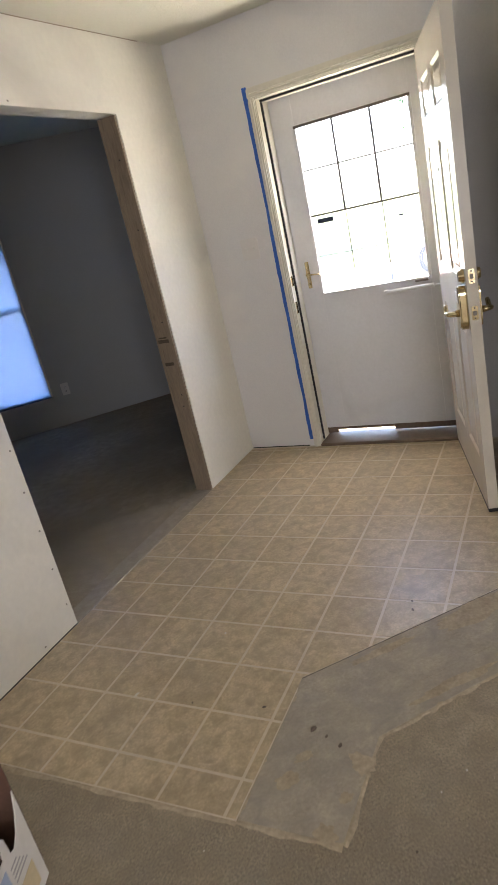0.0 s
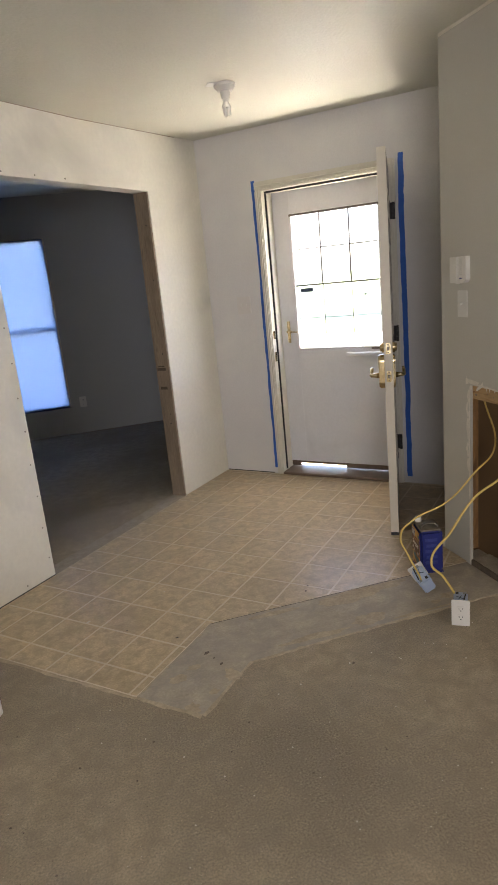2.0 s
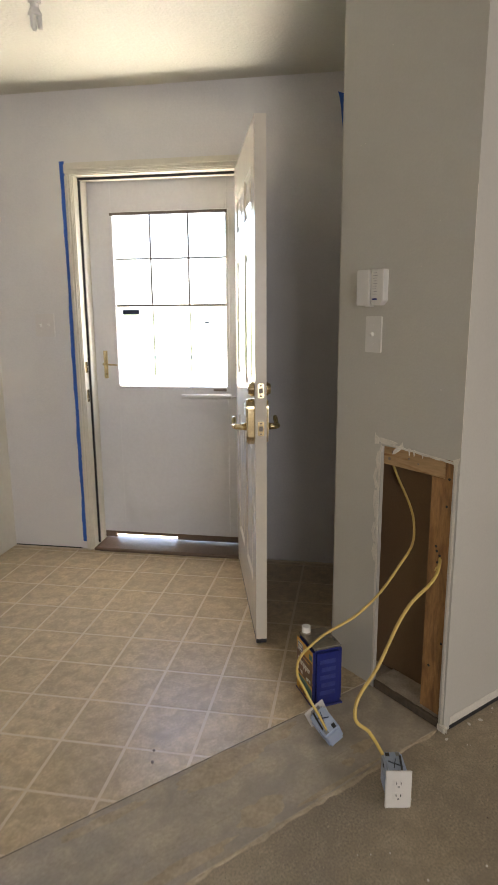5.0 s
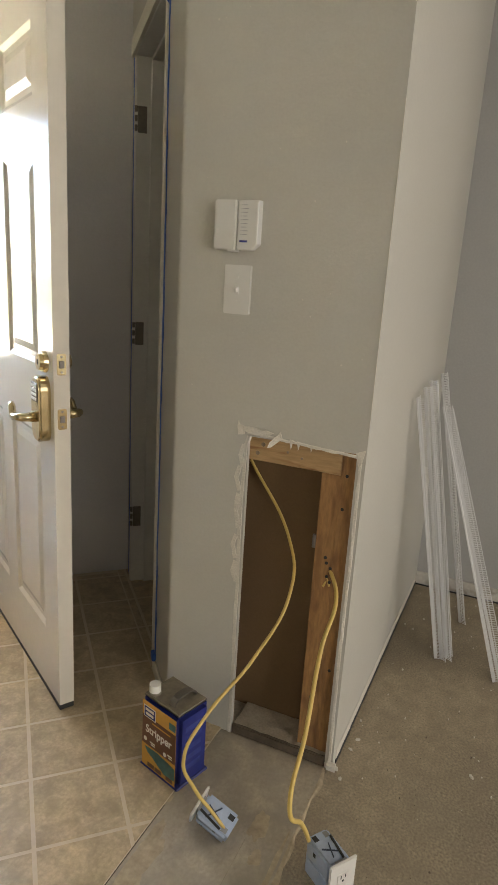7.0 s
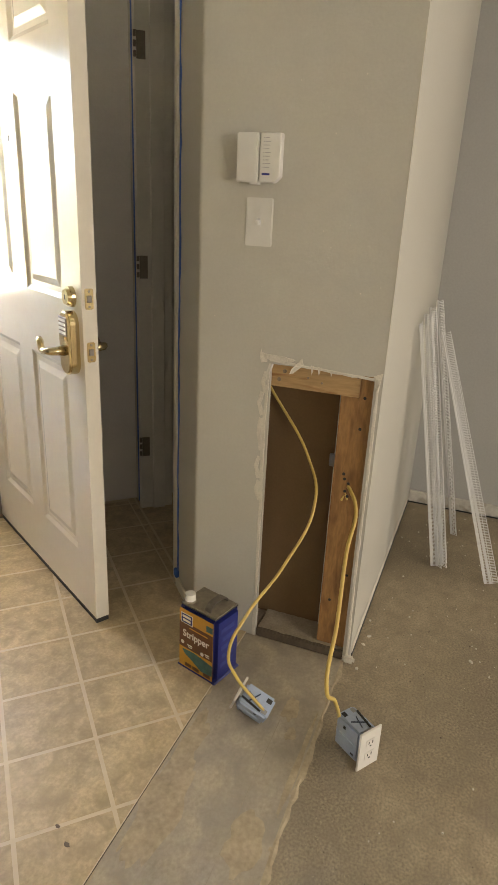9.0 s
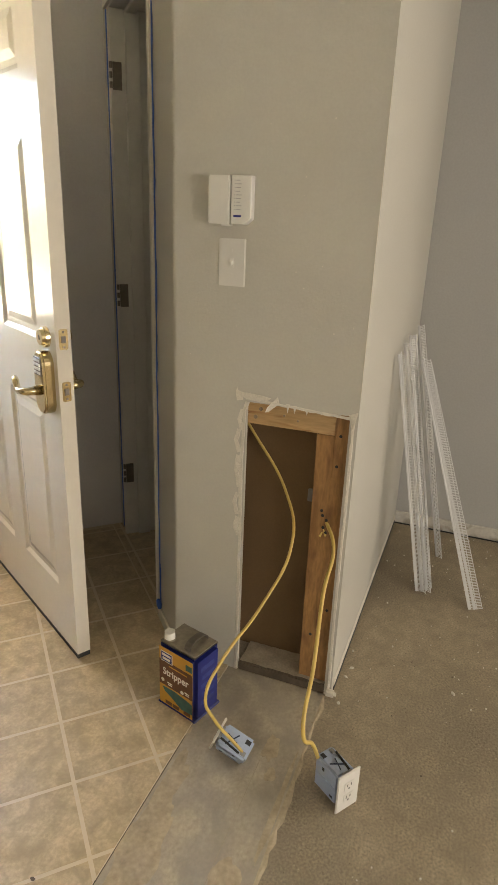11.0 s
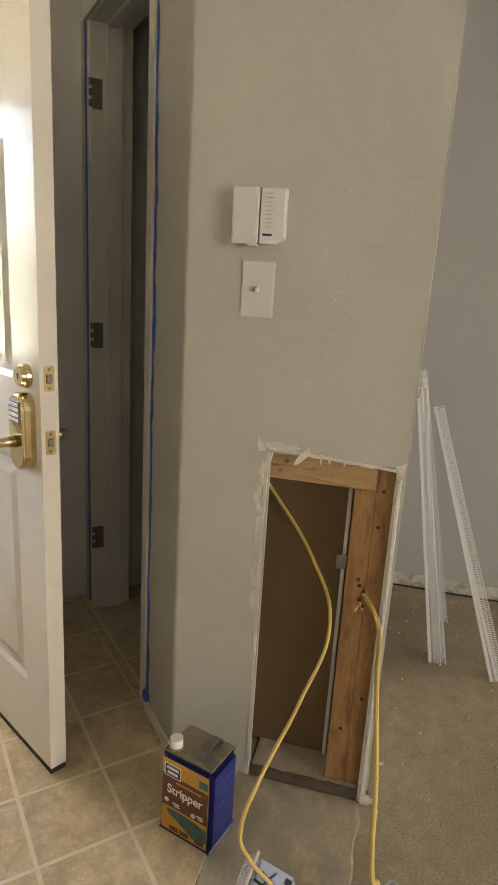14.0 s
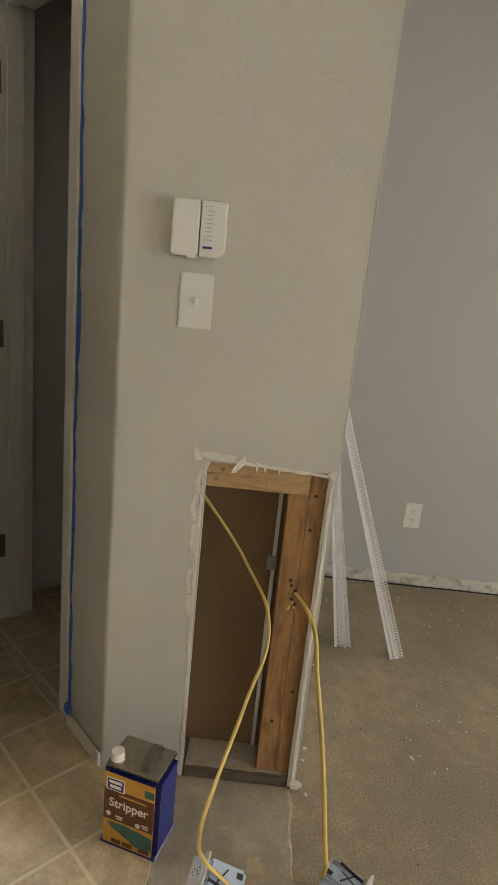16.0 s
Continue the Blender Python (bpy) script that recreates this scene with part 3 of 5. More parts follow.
part("upper_track", block(GU0 - 0.006, GU1 + 0.006, -0.027, -0.0165, GZ1 - 0.010, GZ1 + 0.006, bevel=0.001), BRONZE, storm, "dark grey track over the glass")
part("meeting_rail", block(GU0 + 0.006, GU1 - 0.006, -0.016, 0.006, GM - 0.006, GM + 0.006, bevel=0.002), BRONZE, storm, "dark meeting rail")
for k in (1, 2):
    u = GU0 + (GU1 - GU0) * k / 3
    part("muntin", block(u - 0.0060, u + 0.0060, -0.007, -0.001, GM + 0.006, GZ1 - 0.008, bevel=0.001), MUNTIN, storm)
    part("muntin", block(u - 0.003, u + 0.003, 0.003, 0.008, GZ0 + 0.006, GM - 0.006, bevel=0.001), MUNTIN, storm)
part("muntin", block(GU0 + 0.006, GU1 - 0.006, -0.0065, -0.0015, 1.6610, 1.6710, bevel=0.001), MUNTIN, storm)
part("muntin", block(GU0 + 0.006, GU1 - 0.006, 0.0035, 0.0075, 1.173, 1.177, bevel=0.001), MUNTIN, storm)
for y, z0, z1 in ((0.005, GM, GZ1), (0.012, GZ0, GM)):
    pane = part("pane", block(GU0, GU1, y - 0.0015, y + 0.0015, z0, z1), GLASS, storm)
    pane.visible_shadow = False
part("sticker", block(GU0 + 0.035, GU0 + 0.135, 0.0025, 0.0032, GM - 0.050, GM - 0.022), STICKER, storm, "small dark blue sticker on the glass")
part("sticker", block(GU1 - 0.135, GU1 - 0.11, 0.0095, 0.0102, GM - 0.10, GM - 0.089), STICKER, storm, "small blue sticker on the glass")
handle = part("handle", block(-1.525, -1.500, -0.024, -0.018, 1.00, 1.16, bevel=0.003), BRASS, storm, "brass lever handle")
part("lever", tube(tube(bmesh.new(), (-1.512, -0.018, 1.085), (-1.512, -0.055, 1.085), 0.007), (-1.512, -0.052, 1.085), (-1.430, -0.052, 1.080), 0.006, 0.004), BRASS, handle)
part("thumb_turn", tube(bmesh.new(), (-1.512, -0.024, 1.025), (-1.512, -0.036, 1.025), 0.006), BRASS, handle)
part("closer", tube(tube(bmesh.new(), (-1.04, -0.045, 0.905), (-0.77, -0.045, 0.908), 0.0125), (-0.77, -0.045, 0.908), (-0.70, -0.045, 0.908), 0.004), STORM, storm, "white tubular door closer")
part("closer_bracket", block(-1.06, -1.03, -0.055, -0.018, 0.893, 0.917, bevel=0.003), STORM, storm)
part("closer_bracket", block(-0.875, -0.80, -0.030, -0.018, 0.935, 0.948, bevel=0.002), BRONZE, storm)
for a, b, z in ((SU0, -1.50, 0.026), (-1.50, -1.12, 0.046), (-1.12, SU1, 0.028)):
    part("sweep", block(a, b, -0.014, 0.014, z, 0.066, bevel=0.002), THRESH, storm, "brown bottom sweep")

# ---- inner front door ----
DW, DT = 0.922, 0.0445
front_door = thing("front_door", entry(-0.688, 3.838, 0) @ pose(0, 0, 0, 0, 0, -74.7), "open white six-panel front door with brass hardware", "door", kind="structure")
# the leaf lies along x from the hinge, its thickness along y
DZ0, DZ1 = 0.024, 2.066
cols = [(0.118, 0.406), (0.516, 0.804)]
rows_ = [(0.235, 0.86), (1.06, 1.62), (1.745, 1.915)]
leaf = bmesh.new()
T0, T1 = -DT / 2, DT / 2
xs = [0, 0.118, 0.406, 0.516, 0.804, DW]
zs = [DZ0, 0.235, 0.86, 1.06, 1.62, 1.745, 1.915, DZ1]
box(leaf, 0.002, DW - 0.002, T0 + 0.010, T1 - 0.010, DZ0 + 0.002, DZ1 - 0.002)
for i in (0, 4):
    box(leaf, xs[i], xs[i + 1], T0, T1, DZ0, DZ1)
for k in (0, 2, 4, 6):
    box(leaf, xs[1], xs[4], T0, T1, zs[k], zs[k + 1])
for k in (1, 3, 5):
    box(leaf, xs[2], xs[3], T0, T1, zs[k], zs[k + 1])
part("leaf", leaf, WHITE, front_door)


def raised_panel(x0, x1, z0, z1, side):
    """A moulded sinking round a raised field."""
    bm = bmesh.new()
    s = side
    rings = [(0.0, T1), (0.014, T1 - 0.008), (0.030, T1 - 0.008), (0.052, T1 - 0.002)]
    loops = []
    for inset, y in rings:
        loops.append([bm.verts.new((x, s * y, z)) for x, z in ((x0 + inset, z0 + inset), (x1 - inset, z0 + inset), (x1 - inset, z1 - inset), (x0 + inset, z1 - inset))])
    for a, b in zip(loops, loops[1:]):
        for i in range(4):
            bm.faces.new((a[i], a[(i + 1) % 4], b[(i + 1) % 4], b[i]))
    bm.faces.new(loops[-1])
    back = [bm.verts.new((v.co.x, s * (T1 - 0.0095), v.co.z)) for v in loops[0]]
    bm.faces.new(back[::-1])
    for i in range(4):
        bm.faces.new((loops[0][i], back[i], back[(i + 1) % 4], loops[0][(i + 1) % 4]))
    bmesh.ops.recalc_face_normals(bm, faces=bm.faces)
    return bm


for side in (-1, 1):
    for cx in cols:
        for rz in rows_:
            part("panel", raised_panel(cx[0], cx[1], rz[0], rz[1], side), WHITE, front_door)
part("door_sweep", block(0.003, DW - 0.002, -0.0215, 0.0215, 0.0055, 0.0238), DARK, front_door, "black rubber sweep")
part("peephole", tube(bmesh.new(), (0.453, -T1 - 0.003, 1.50), (0.453, T1 + 0.003, 1.50), 0.009), BRONZE, front_door, "small dark peephole")
for z in (0.926, 1.076):
    lm = bmesh.new()
    prism(lm, [(0.0127 * math.copysign(1, math.cos(q)) * min(1, abs(math.cos(q)) * 1.6), 0.029 * math.copysign(1, math.sin(q)) * min(1, abs(math.sin(q)) * 1.15)) for q in [2 * math.pi * (k + 0.5) / 24 for k in range(24)]], -0.0008, 0.0012)
    lp = part("latch_plate", lm, BRASS, front_door, "rounded brass latch plate", m=Matrix(((0, 0, 1, DW), (1, 0, 0, 0), (0, 1, 0, z), (0, 0, 0, 1))))
    lp_in = lp.matrix_basis.inverted()
    part("bolt", block(DW + 0.001, DW + 0.004, -0.007, 0.007, z - 0.010, z + 0.010, bevel=0.002), BRONZE, lp, m=lp_in)
    for dz in (-0.021, 0.021):
        part("screw", tube(bmesh.new(), (DW + 0.001, 0, z + dz), (DW + 0.0022, 0, z + dz), 0.0035, sides=10), BRONZE, lp, m=lp_in)
for s in (-1, 1):
    x = DW - 0.062
    db = part("deadbolt", tube(tube(bmesh.new(), (x, s * T1, 1.076), (x, s * (T1 + 0.012), 1.076), 0.030, 0.028, 24), (x, s * (T1 + 0.012), 1.076), (x, s * (T1 + 0.022), 1.076), 0.024, 0.021, 24), BRASS, front_door, "brass deadbolt", smooth=False)
    part("keyway", block(x - 0.0025, x + 0.0025, min(s * (T1 + 0.020), s * (T1 + 0.0228)), max(s * (T1 + 0.020), s * (T1 + 0.0228)), 1.069, 1.083), DARK, db)
    yo = T1 + (0.032 if s < 0 else 0.012)
    plate = bmesh.new()
    ring = [(x + 0.037 * math.cos(a), 1.002 + 0.037 * math.sin(a)) for a in [math.pi * k / 12 for k in range(13)]]
    ring += [(x + 0.037 * math.cos(a), 0.890 + 0.037 * math.sin(a)) for a in [math.pi + math.pi * k / 12 for k in range(13)]]
    prism(plate, ring, 0.0, yo - T1)
    rims = [e for e in plate.edges if all(v.co.z > yo - T1 - 1e-5 for v in e.verts)]
    bmesh.ops.bevel(plate, geom=rims, offset=0.006, segments=3, affect="EDGES")
    esc = part("escutcheon", plate, BRASS, front_door, "tall rounded brass lock plate with a keypad" if s < 0 else "tall rounded brass lock plate",
               m=Matrix(((1, 0, 0, 0), (0, 0, s, s * T1), (0, 1, 0, 0), (0, 0, 0, 1))))
    lever = bmesh.new()
    bend = [(x, yo - 0.002, 0.925), (x, yo + 0.026, 0.925), (x - 0.002, yo + 0.036, 0.925), (x - 0.010, yo + 0.042, 0.925), (x - 0.026, yo + 0.044, 0.923), (x - 0.044, yo + 0.044, 0.919),
            (x - 0.058, yo + 0.044, 0.922), (x - 0.066, yo + 0.043, 0.932), (x - 0.071, yo + 0.042, 0.943), (x - 0.080, yo + 0.041, 0.949), (x - 0.085, yo + 0.041, 0.949)]
    sweep(lever, [(p[0], s * p[1], p[2]) for p in bend], [0.016, 0.012, 0.0115, 0.011, 0.0105, 0.0105, 0.0105, 0.010, 0.010, 0.009, 0.004])
    lv = part("lever", lever, BRASS, front_door, smooth=True)
    if s < 0:
        part("keypad", block(x - 0.025, x + 0.025, -(yo + 0.002), -yo + 0.001, 0.968, 1.022, bevel=0.0015), BRONZE, front_door, "dark keypad panel")
        for r in range(4):
            for c in range(3):
                part("key", block(x - 0.020 + c * 0.015, x - 0.010 + c * 0.015, -(yo + 0.005), -yo - 0.0015, 0.973 + r * 0.012, 0.981 + r * 0.012, bevel=0.001), CERAMIC, front_door)
for z in (0.24, 1.06, 1.84):
    hg = part("hinge", block(-0.0025, 0.0, -0.02, 0.02, z - 0.05, z + 0.05, bevel=0.0005), DARKMETAL, front_door, "dark metal hinge")
    part("hinge_leaf", block(-0.012, 0.030, T1 + 0.0005, T1 + 0.003, z - 0.05, z + 0.05, bevel=0.0008), DARKMETAL, hg)
    for k in range(3):
        part("knuckle", tube(bmesh.new(), (-0.006, T1 + 0.010, z - 0.05 + k * 0.034), (-0.006, T1 + 0.010, z - 0.02 + k * 0.034), 0.010, sides=10), DARKMETAL, hg)

# ---- hole in the wall: framing and torn edges ----
framing = thing("wall_framing", pose(0, 0, 0), "exposed pine studs and dusty bottom plate inside the wall hole", "framing", kind="structure")
FX0, FX1 = HOLE_X + 0.0137, 2.029
part("header", block(FX0 + 0.001, FX1, 1.6525, 1.985, 0.858, 0.955, bevel=0.002), PINE_H, framing, "knotty pine header block")
part("stud", block(FX0, FX1, 1.6035, 1.6520, 0.038, 0.955, bevel=0.0008), PINE, framing, "orange-brown pine stud")
part("stud", block(FX0 + 0.0012, FX1, 1.6521, 1.703, 0.038, 0.8575, bevel=0.0008), PINE, framing, "orange-brown pine stud")
part("stud", block(FX0, FX1, 1.99, 2.028, 0.038, 2.2, bevel=0.002), PINE, framing)
# dark brown plate wood; shade on its front face is in the colour
part("bottom_plate", block(HOLE_X - 0.002, FX1, 1.612, 1.906, 0.0, 0.033, bevel=0.004, segments=2), DARKWOOD, framing, "dark bottom plate with front-face shade in its colour")
part("bottom_plate", block(FX0, FX1, 1.9065, 1.989, 0.0, 0.033, bevel=0.002), DUST, framing, "dusty bottom plate behind the drywall")
heap = bmesh.new()
bmesh.ops.create_grid(heap, x_segments=14, y_segments=44, size=0.5)
for v in heap.verts:
    x, y = HOLE_X + 0.004 + (v.co.x + 0.5) * 0.099, 1.616 + (v.co.y + 0.5) * 0.286
    n1 = noise.noise(Vector((x * 40, y * 40, 3.0)))
    v.co = Vector((x + 0.003 * n1, y, 0.0352 + 0.0022 * noise.noise(Vector((x * 45, y * 45, 0))) + 0.006 * max(0, (x - 1.99) / 0.04)))
part("dust_layer", heap, DUST, framing, "thick pale plaster dust on the plate")
part("metal_bead", block(FX1 - 0.010, FX1, 1.712, 1.722, 0.034, 0.862, bevel=0.001), VINYLBEAD, framing, "thin pale metal bead")
part("clip", block(FX1 - 0.014, FX1 - 0.004, 1.708, 1.736, 0.612, 0.652, bevel=0.002), STEEL, framing, "small galvanised clip")
for y, z in ((1.87, 0.905), (1.80, 0.895), (1.76, 0.885), (1.885, 0.88), (1.66, 0.915)):
    part("knot", tube(bmesh.new(), (FX0 - 0.0006, y, z), (FX0 + 0.001, y, z), 0.006 if y > 1.86 else 0.0035, sides=10), JAMBWOOD, framing)
for y, z in ((1.672, 0.628), (1.668, 0.613), (1.656, 0.60), (1.664, 0.575), (1.655, 0.56), (1.640, 0.77), (1.636, 0.86), (1.675, 0.20), (1.63, 0.30)):
    part("knot", tube(bmesh.new(), (FX0 - 0.0006, y, z), (FX0 + 0.004, y, z), 0.0045, sides=10), DARK, framing)


def ragged_edge(points, width, thick, seed, step=0.012):
    """A torn gypsum edge along a line of points (y, z) on the face of the short wall."""
    rnd = random.Random(seed)
    bm = bmesh.new()
    line = []
    for (y0, z0), (y1, z1) in zip(points, points[1:]):
        n = max(1, int(math.hypot(y1 - y0, z1 - z0) / step))
        line += [(y0 + (y1 - y0) * i / n, z0 + (z1 - z0) * i / n) for i in range(n)]
    line.append(points[-1])
    rows = []
    w = width
    for i, (y, z) in enumerate(line):
        w = max(0.002, w + rnd.uniform(-0.35, 0.35) * width * 0.5 + (width - w) * 0.25)
        a, b = line[max(0, i - 1)], line[min(len(line) - 1, i + 1)]
        t = Vector((b[0] - a[0], b[1] - a[1])).normalized()
        nrm = Vector((t.y, -t.x))
        j = rnd.uniform(-0.0015, 0.0015)
        pts = ((0 - 0.004, 0.006), (0 - 0.003 + j, -thick * rnd.uniform(0.5, 1.2)), (w * 0.6, -thick * rnd.uniform(0.2, 0.9)), (w, 0.0006))
        rows.append([bm.verts.new((HOLE_X + x, y + nrm.x * d, z + nrm.y * d)) for d, x in pts])
    for lo, hi in zip(rows, rows[1:]):
        for i in range(3):
            bm.faces.new((lo[i], lo[i + 1], hi[i + 1], hi[i]))
        bm.faces.new((lo[3], lo[0], hi[0], hi[3]))
    bmesh.ops.recalc_face_normals(bm, faces=bm.faces)
    return bm


torn = thing("torn_drywall_edge", pose(0, 0, 0), "ragged torn white gypsum edge round the wall hole", "drywall edge", kind="structure")
part("left_edge", ragged_edge([(1.912, 0.0), (1.913, 0.25), (1.914, 0.5), (1.918, 0.72), (1.912, 0.90), (1.905, 0.925)], 0.009, 0.0022, 5, 0.02), GYPSUM, torn)
for k, (z0, z1, y) in enumerate(((0.50, 0.56, 1.922), (0.57, 0.64, 1.930), (0.66, 0.76, 1.926), (0.77, 0.84, 1.930), (0.84, 0.90, 1.922))):
    part("paint_tear", ragged_edge([(y - 0.006, z0), (y + 0.004, (z0 + z1) / 2), (y - 0.004, z1)], 0.013, 0.0016, 15 + k, 0.012), GYPSUM, torn)
part("top_edge", ragged_edge([(1.912, 0.934), (1.85, 0.931), (1.80, 0.928), (1.72, 0.924), (1.612, 0.918)], 0.005, 0.0022, 6, 0.014), GYPSUM, torn)
part("right_edge", ragged_edge([(1.6035, 0.915), (1.602, 0.7), (1.603, 0.4), (1.602, 0.2), (1.600, 0.0)], 0.006, 0.0026, 7, 0.016), GYPSUM, torn)
flap = bmesh.new()
FLAPS = [[(1.939, 0.964), (1.942, 0.948), (1.936, 0.926), (1.918, 0.930), (1.920, 0.952), (1.936, 0.955)],
         [(1.926, 0.950), (1.924, 0.938), (1.905, 0.936), (1.880, 0.933), (1.850, 0.934), (1.835, 0.945), (1.865, 0.950), (1.905, 0.951)],
         [(1.818, 0.950), (1.812, 0.932), (1.838, 0.908), (1.848, 0.906), (1.842, 0.922), (1.828, 0.938)],
         [(1.792, 0.934), (1.787, 0.908), (1.782, 0.934)], [(1.772, 0.932), (1.767, 0.910), (1.761, 0.932)], [(1.737, 0.928), (1.732, 0.911), (1.727, 0.928)],
         [(1.616, 0.928), (1.592, 0.938), (1.598, 0.905), (1.606, 0.885)]]
for n, outline in enumerate(FLAPS):
    lift = 0.012 if n == 2 else 0.004
    m_ = len(outline)
    front = [flap.verts.new((HOLE_X - 0.002 - (lift if 1 < i < m_ - 1 else 0.0), y, z)) for i, (y, z) in enumerate(outline)]
    rear = [flap.verts.new((v.co.x + 0.0016, v.co.y, v.co.z)) for v in front]
    flap.faces.new(front)
    flap.faces.new(rear[::-1])
    for i in range(m_):
        flap.faces.new((front[i], rear[i], rear[(i + 1) % m_], front[(i + 1) % m_]))
bmesh.ops.recalc_face_normals(flap, faces=flap.faces)
part("paper_flaps", flap, GYPSUM, torn, "loose flaps of torn facing paper")
part("base_chunk", block(HOLE_X - 0.014, HOLE_X + 0.004, 1.572, 1.612, 0.0, 0.030, bevel=0.008, segments=2), GYPSUM, torn)

# ---- wall plates ----
def wall_switch(m, w, h, label, toggles=1, category="light switch", mat=PLATE):
    """A plate on the plane x-z of m, facing -y."""
    ob = thing("light_switch", m, label, category)
    part("plate", block(-w / 2, w / 2, -0.0062, 0.0, -h / 2, h / 2, bevel=0.0022, segments=2), mat, ob)
    for k in range(toggles):
        cx = (k - (toggles - 1) / 2) * 0.046
        part("toggle_slot", block(cx - 0.005, cx + 0.005, -0.0068, -0.0055, -0.012, 0.012, bevel=0.001), mat, ob)
        t = block(-0.0038, 0.0038, -0.014, 0.0, -0.005, 0.007, bevel=0.0015)
        part("toggle", t, mat, ob, m=pose(cx, -0.005, 0.002, 20))
        for dz in (-0.03, 0.03):
            part("screw", tube(bmesh.new(), (cx, -0.005, dz), (cx, -0.0072, dz), 0.003, sides=10), mat, ob)
    return ob


def outlet_parts(ob, parent, y=-0.006):
    for dz in (-0.0195, 0.0195):
        face = part("receptacle", block(-0.0165, 0.0165, y - 0.0015, y + 0.002, dz - 0.014, dz + 0.014, bevel=0.004, segments=2), PLATE, parent)
        for dx in (-0.0063, 0.0063):
            part("slot", block(dx - 0.0012, dx + 0.0012, y - 0.0021, y - 0.001, dz - 0.001, dz + 0.007), DARK, face)
        part("slot", block(-0.0025, 0.0025, y - 0.0021, y - 0.001, dz - 0.010, dz - 0.006), DARK, face)


wall_switch(pose(HOLE_X + 0.0025, 1.9635, 1.299, 0, 0, -90), 0.075, 0.121, "white single toggle switch plate on the greige wall")
wall_switch(entry(-1.795, WALL_V + 0.0025, 1.308), 0.114, 0.124, "painted-over double switch plate beside the front door", 2, mat=PAINTPLATE)
chime = thing("door_chime", pose(HOLE_X + 0.0025, 1.9705, 1.453, 0, 0, -90), "white plastic two-part control box with printed legend", "control box")
part("cover", block(-0.0525, 0.006, -0.032, 0.0, -0.058, 0.0575, bevel=0.003, segments=2), PLATE, chime)
side = bmesh.new()
prism(side, [(0.0085, -0.058), (0.048, -0.058), (0.0635, -0.044), (0.0635, 0.0575), (0.0085, 0.0575)], 0.0, 0.026)
bmesh.ops.bevel(side, geom=side.edges[:], offset=0.002, segments=1, affect="EDGES")
part("hinged_panel", side, PLATE, chime, m=Matrix(((1, 0, 0, 0), (0, 0, -1, 0), (0, 1, 0, 0), (0, 0, 0, 1))))
part("tab", block(-0.018, 0.006, -0.024, -0.004, -0.063, -0.0575, bevel=0.001), PLATE, chime)
for k in range(9):
    z = 0.046 - k * 0.0085
    part("legend_dot", block(0.018, 0.0202, -0.0268, -0.0258, z - 0.001, z + 0.001), LEGEND, chime)
    part("legend_bar", block(0.0225, 0.033 + 0.002 * ((k * 5) % 3), -0.0268, -0.0258, z - 0.0009, z + 0.0009), LEGEND, chime)
part("badge", block(0.016, 0.037, -0.0268, -0.0258, -0.0405, -0.0355), CANBLUE, chime, "small purple-blue badge")

far_outlet = thing("wall_outlet", pose(FAR_X + 0.0025, 1.045, 0.354, 0, 0, -90), "white duplex outlet plate on the grey wall", "wall outlet")
outlet_parts(far_outlet, part("plate", block(-0.038, 0.038, -0.0062, 0, -0.060, 0.060, bevel=0.0022, segments=2), PLATE, far_outlet))
dim_outlet = thing("wall_outlet", pose(0.225, 6.5225, 0.345), "outlet plate on the dark far room wall", "wall outlet")
outlet_parts(dim_outlet, part("plate", block(-0.037, 0.037, -0.0062, 0, -0.058, 0.058, bevel=0.0022, segments=2), PLATE, dim_outlet))

# ---- ceiling lamp ----
lamp = thing("ceiling_lampholder", pose(1.113, 2.77, CEIL), "white porcelain lampholder with a small bare bulb", "ceiling light")
base = bmesh.new()
tube(base, (0, 0, -0.014), (0, 0, 0.0), 0.056, 0.054, 32)
tube(base, (0, 0, -0.036), (0, 0, -0.014), 0.036, 0.054, 32)
tube(base, (0, 0, -0.074), (0, 0, -0.036), 0.020, 0.025, 24)
part("porcelain_base", base, CERAMIC, lamp)
bulb = bmesh.new()
tube(bulb, (0, 0, -0.086), (0, 0, -0.074), 0.013, 0.014, 20)
tube(bulb, (0, 0, -0.104), (0, 0, -0.086), 0.023, 0.013, 20)
tube(bulb, (0, 0, -0.112), (0, 0, -0.104), 0.023, 0.023, 20)
for dx, dy in ((-0.012, -0.008), (0.012, -0.008), (0.0, 0.013)):
    tube(bulb, (dx, dy, -0.146), (dx, dy, -0.112), 0.008, 0.008, 12)
    tube(bulb, (dx, dy, -0.152), (dx, dy, -0.146), 0.004, 0.008, 12)
part("bulb", bulb, CERAMIC, lamp, "pale glass bulb with short folded tubes", smooth=False)
part("mounting_flange", block(-0.095, -0.02, -0.03, 0.03, -0.006, -0.001, bevel=0.002), DARKTRIM, lamp)

# ---- stripper can ----
can = thing("solvent_can", pose(1.651, 1.934, 0.0, 0, 0, 73.8), "blue rectangular metal stripper can with a gold and brown label", "metal can")
# front face along x (0..0.142) facing +y after the turn; depth runs to -y
CWID, CDEP, CH = 0.148, 0.116, 0.226
part("body", block(0, CWID, -CDEP, 0, 0.0, CH, bevel=0.014, segments=4), CANBLUE, can)
part("top", block(0.004, CWID - 0.004, -CDEP + 0.004, -0.004, CH - 0.004, CH + 0.004, bevel=0.006, segments=2), CANTOP, can, "dusty grey metal top")
part("rim", block(-0.0015, CWID + 0.0015, -CDEP - 0.0015, 0.0015, 0.0, 0.008, bevel=0.003), CANBLUE, can)
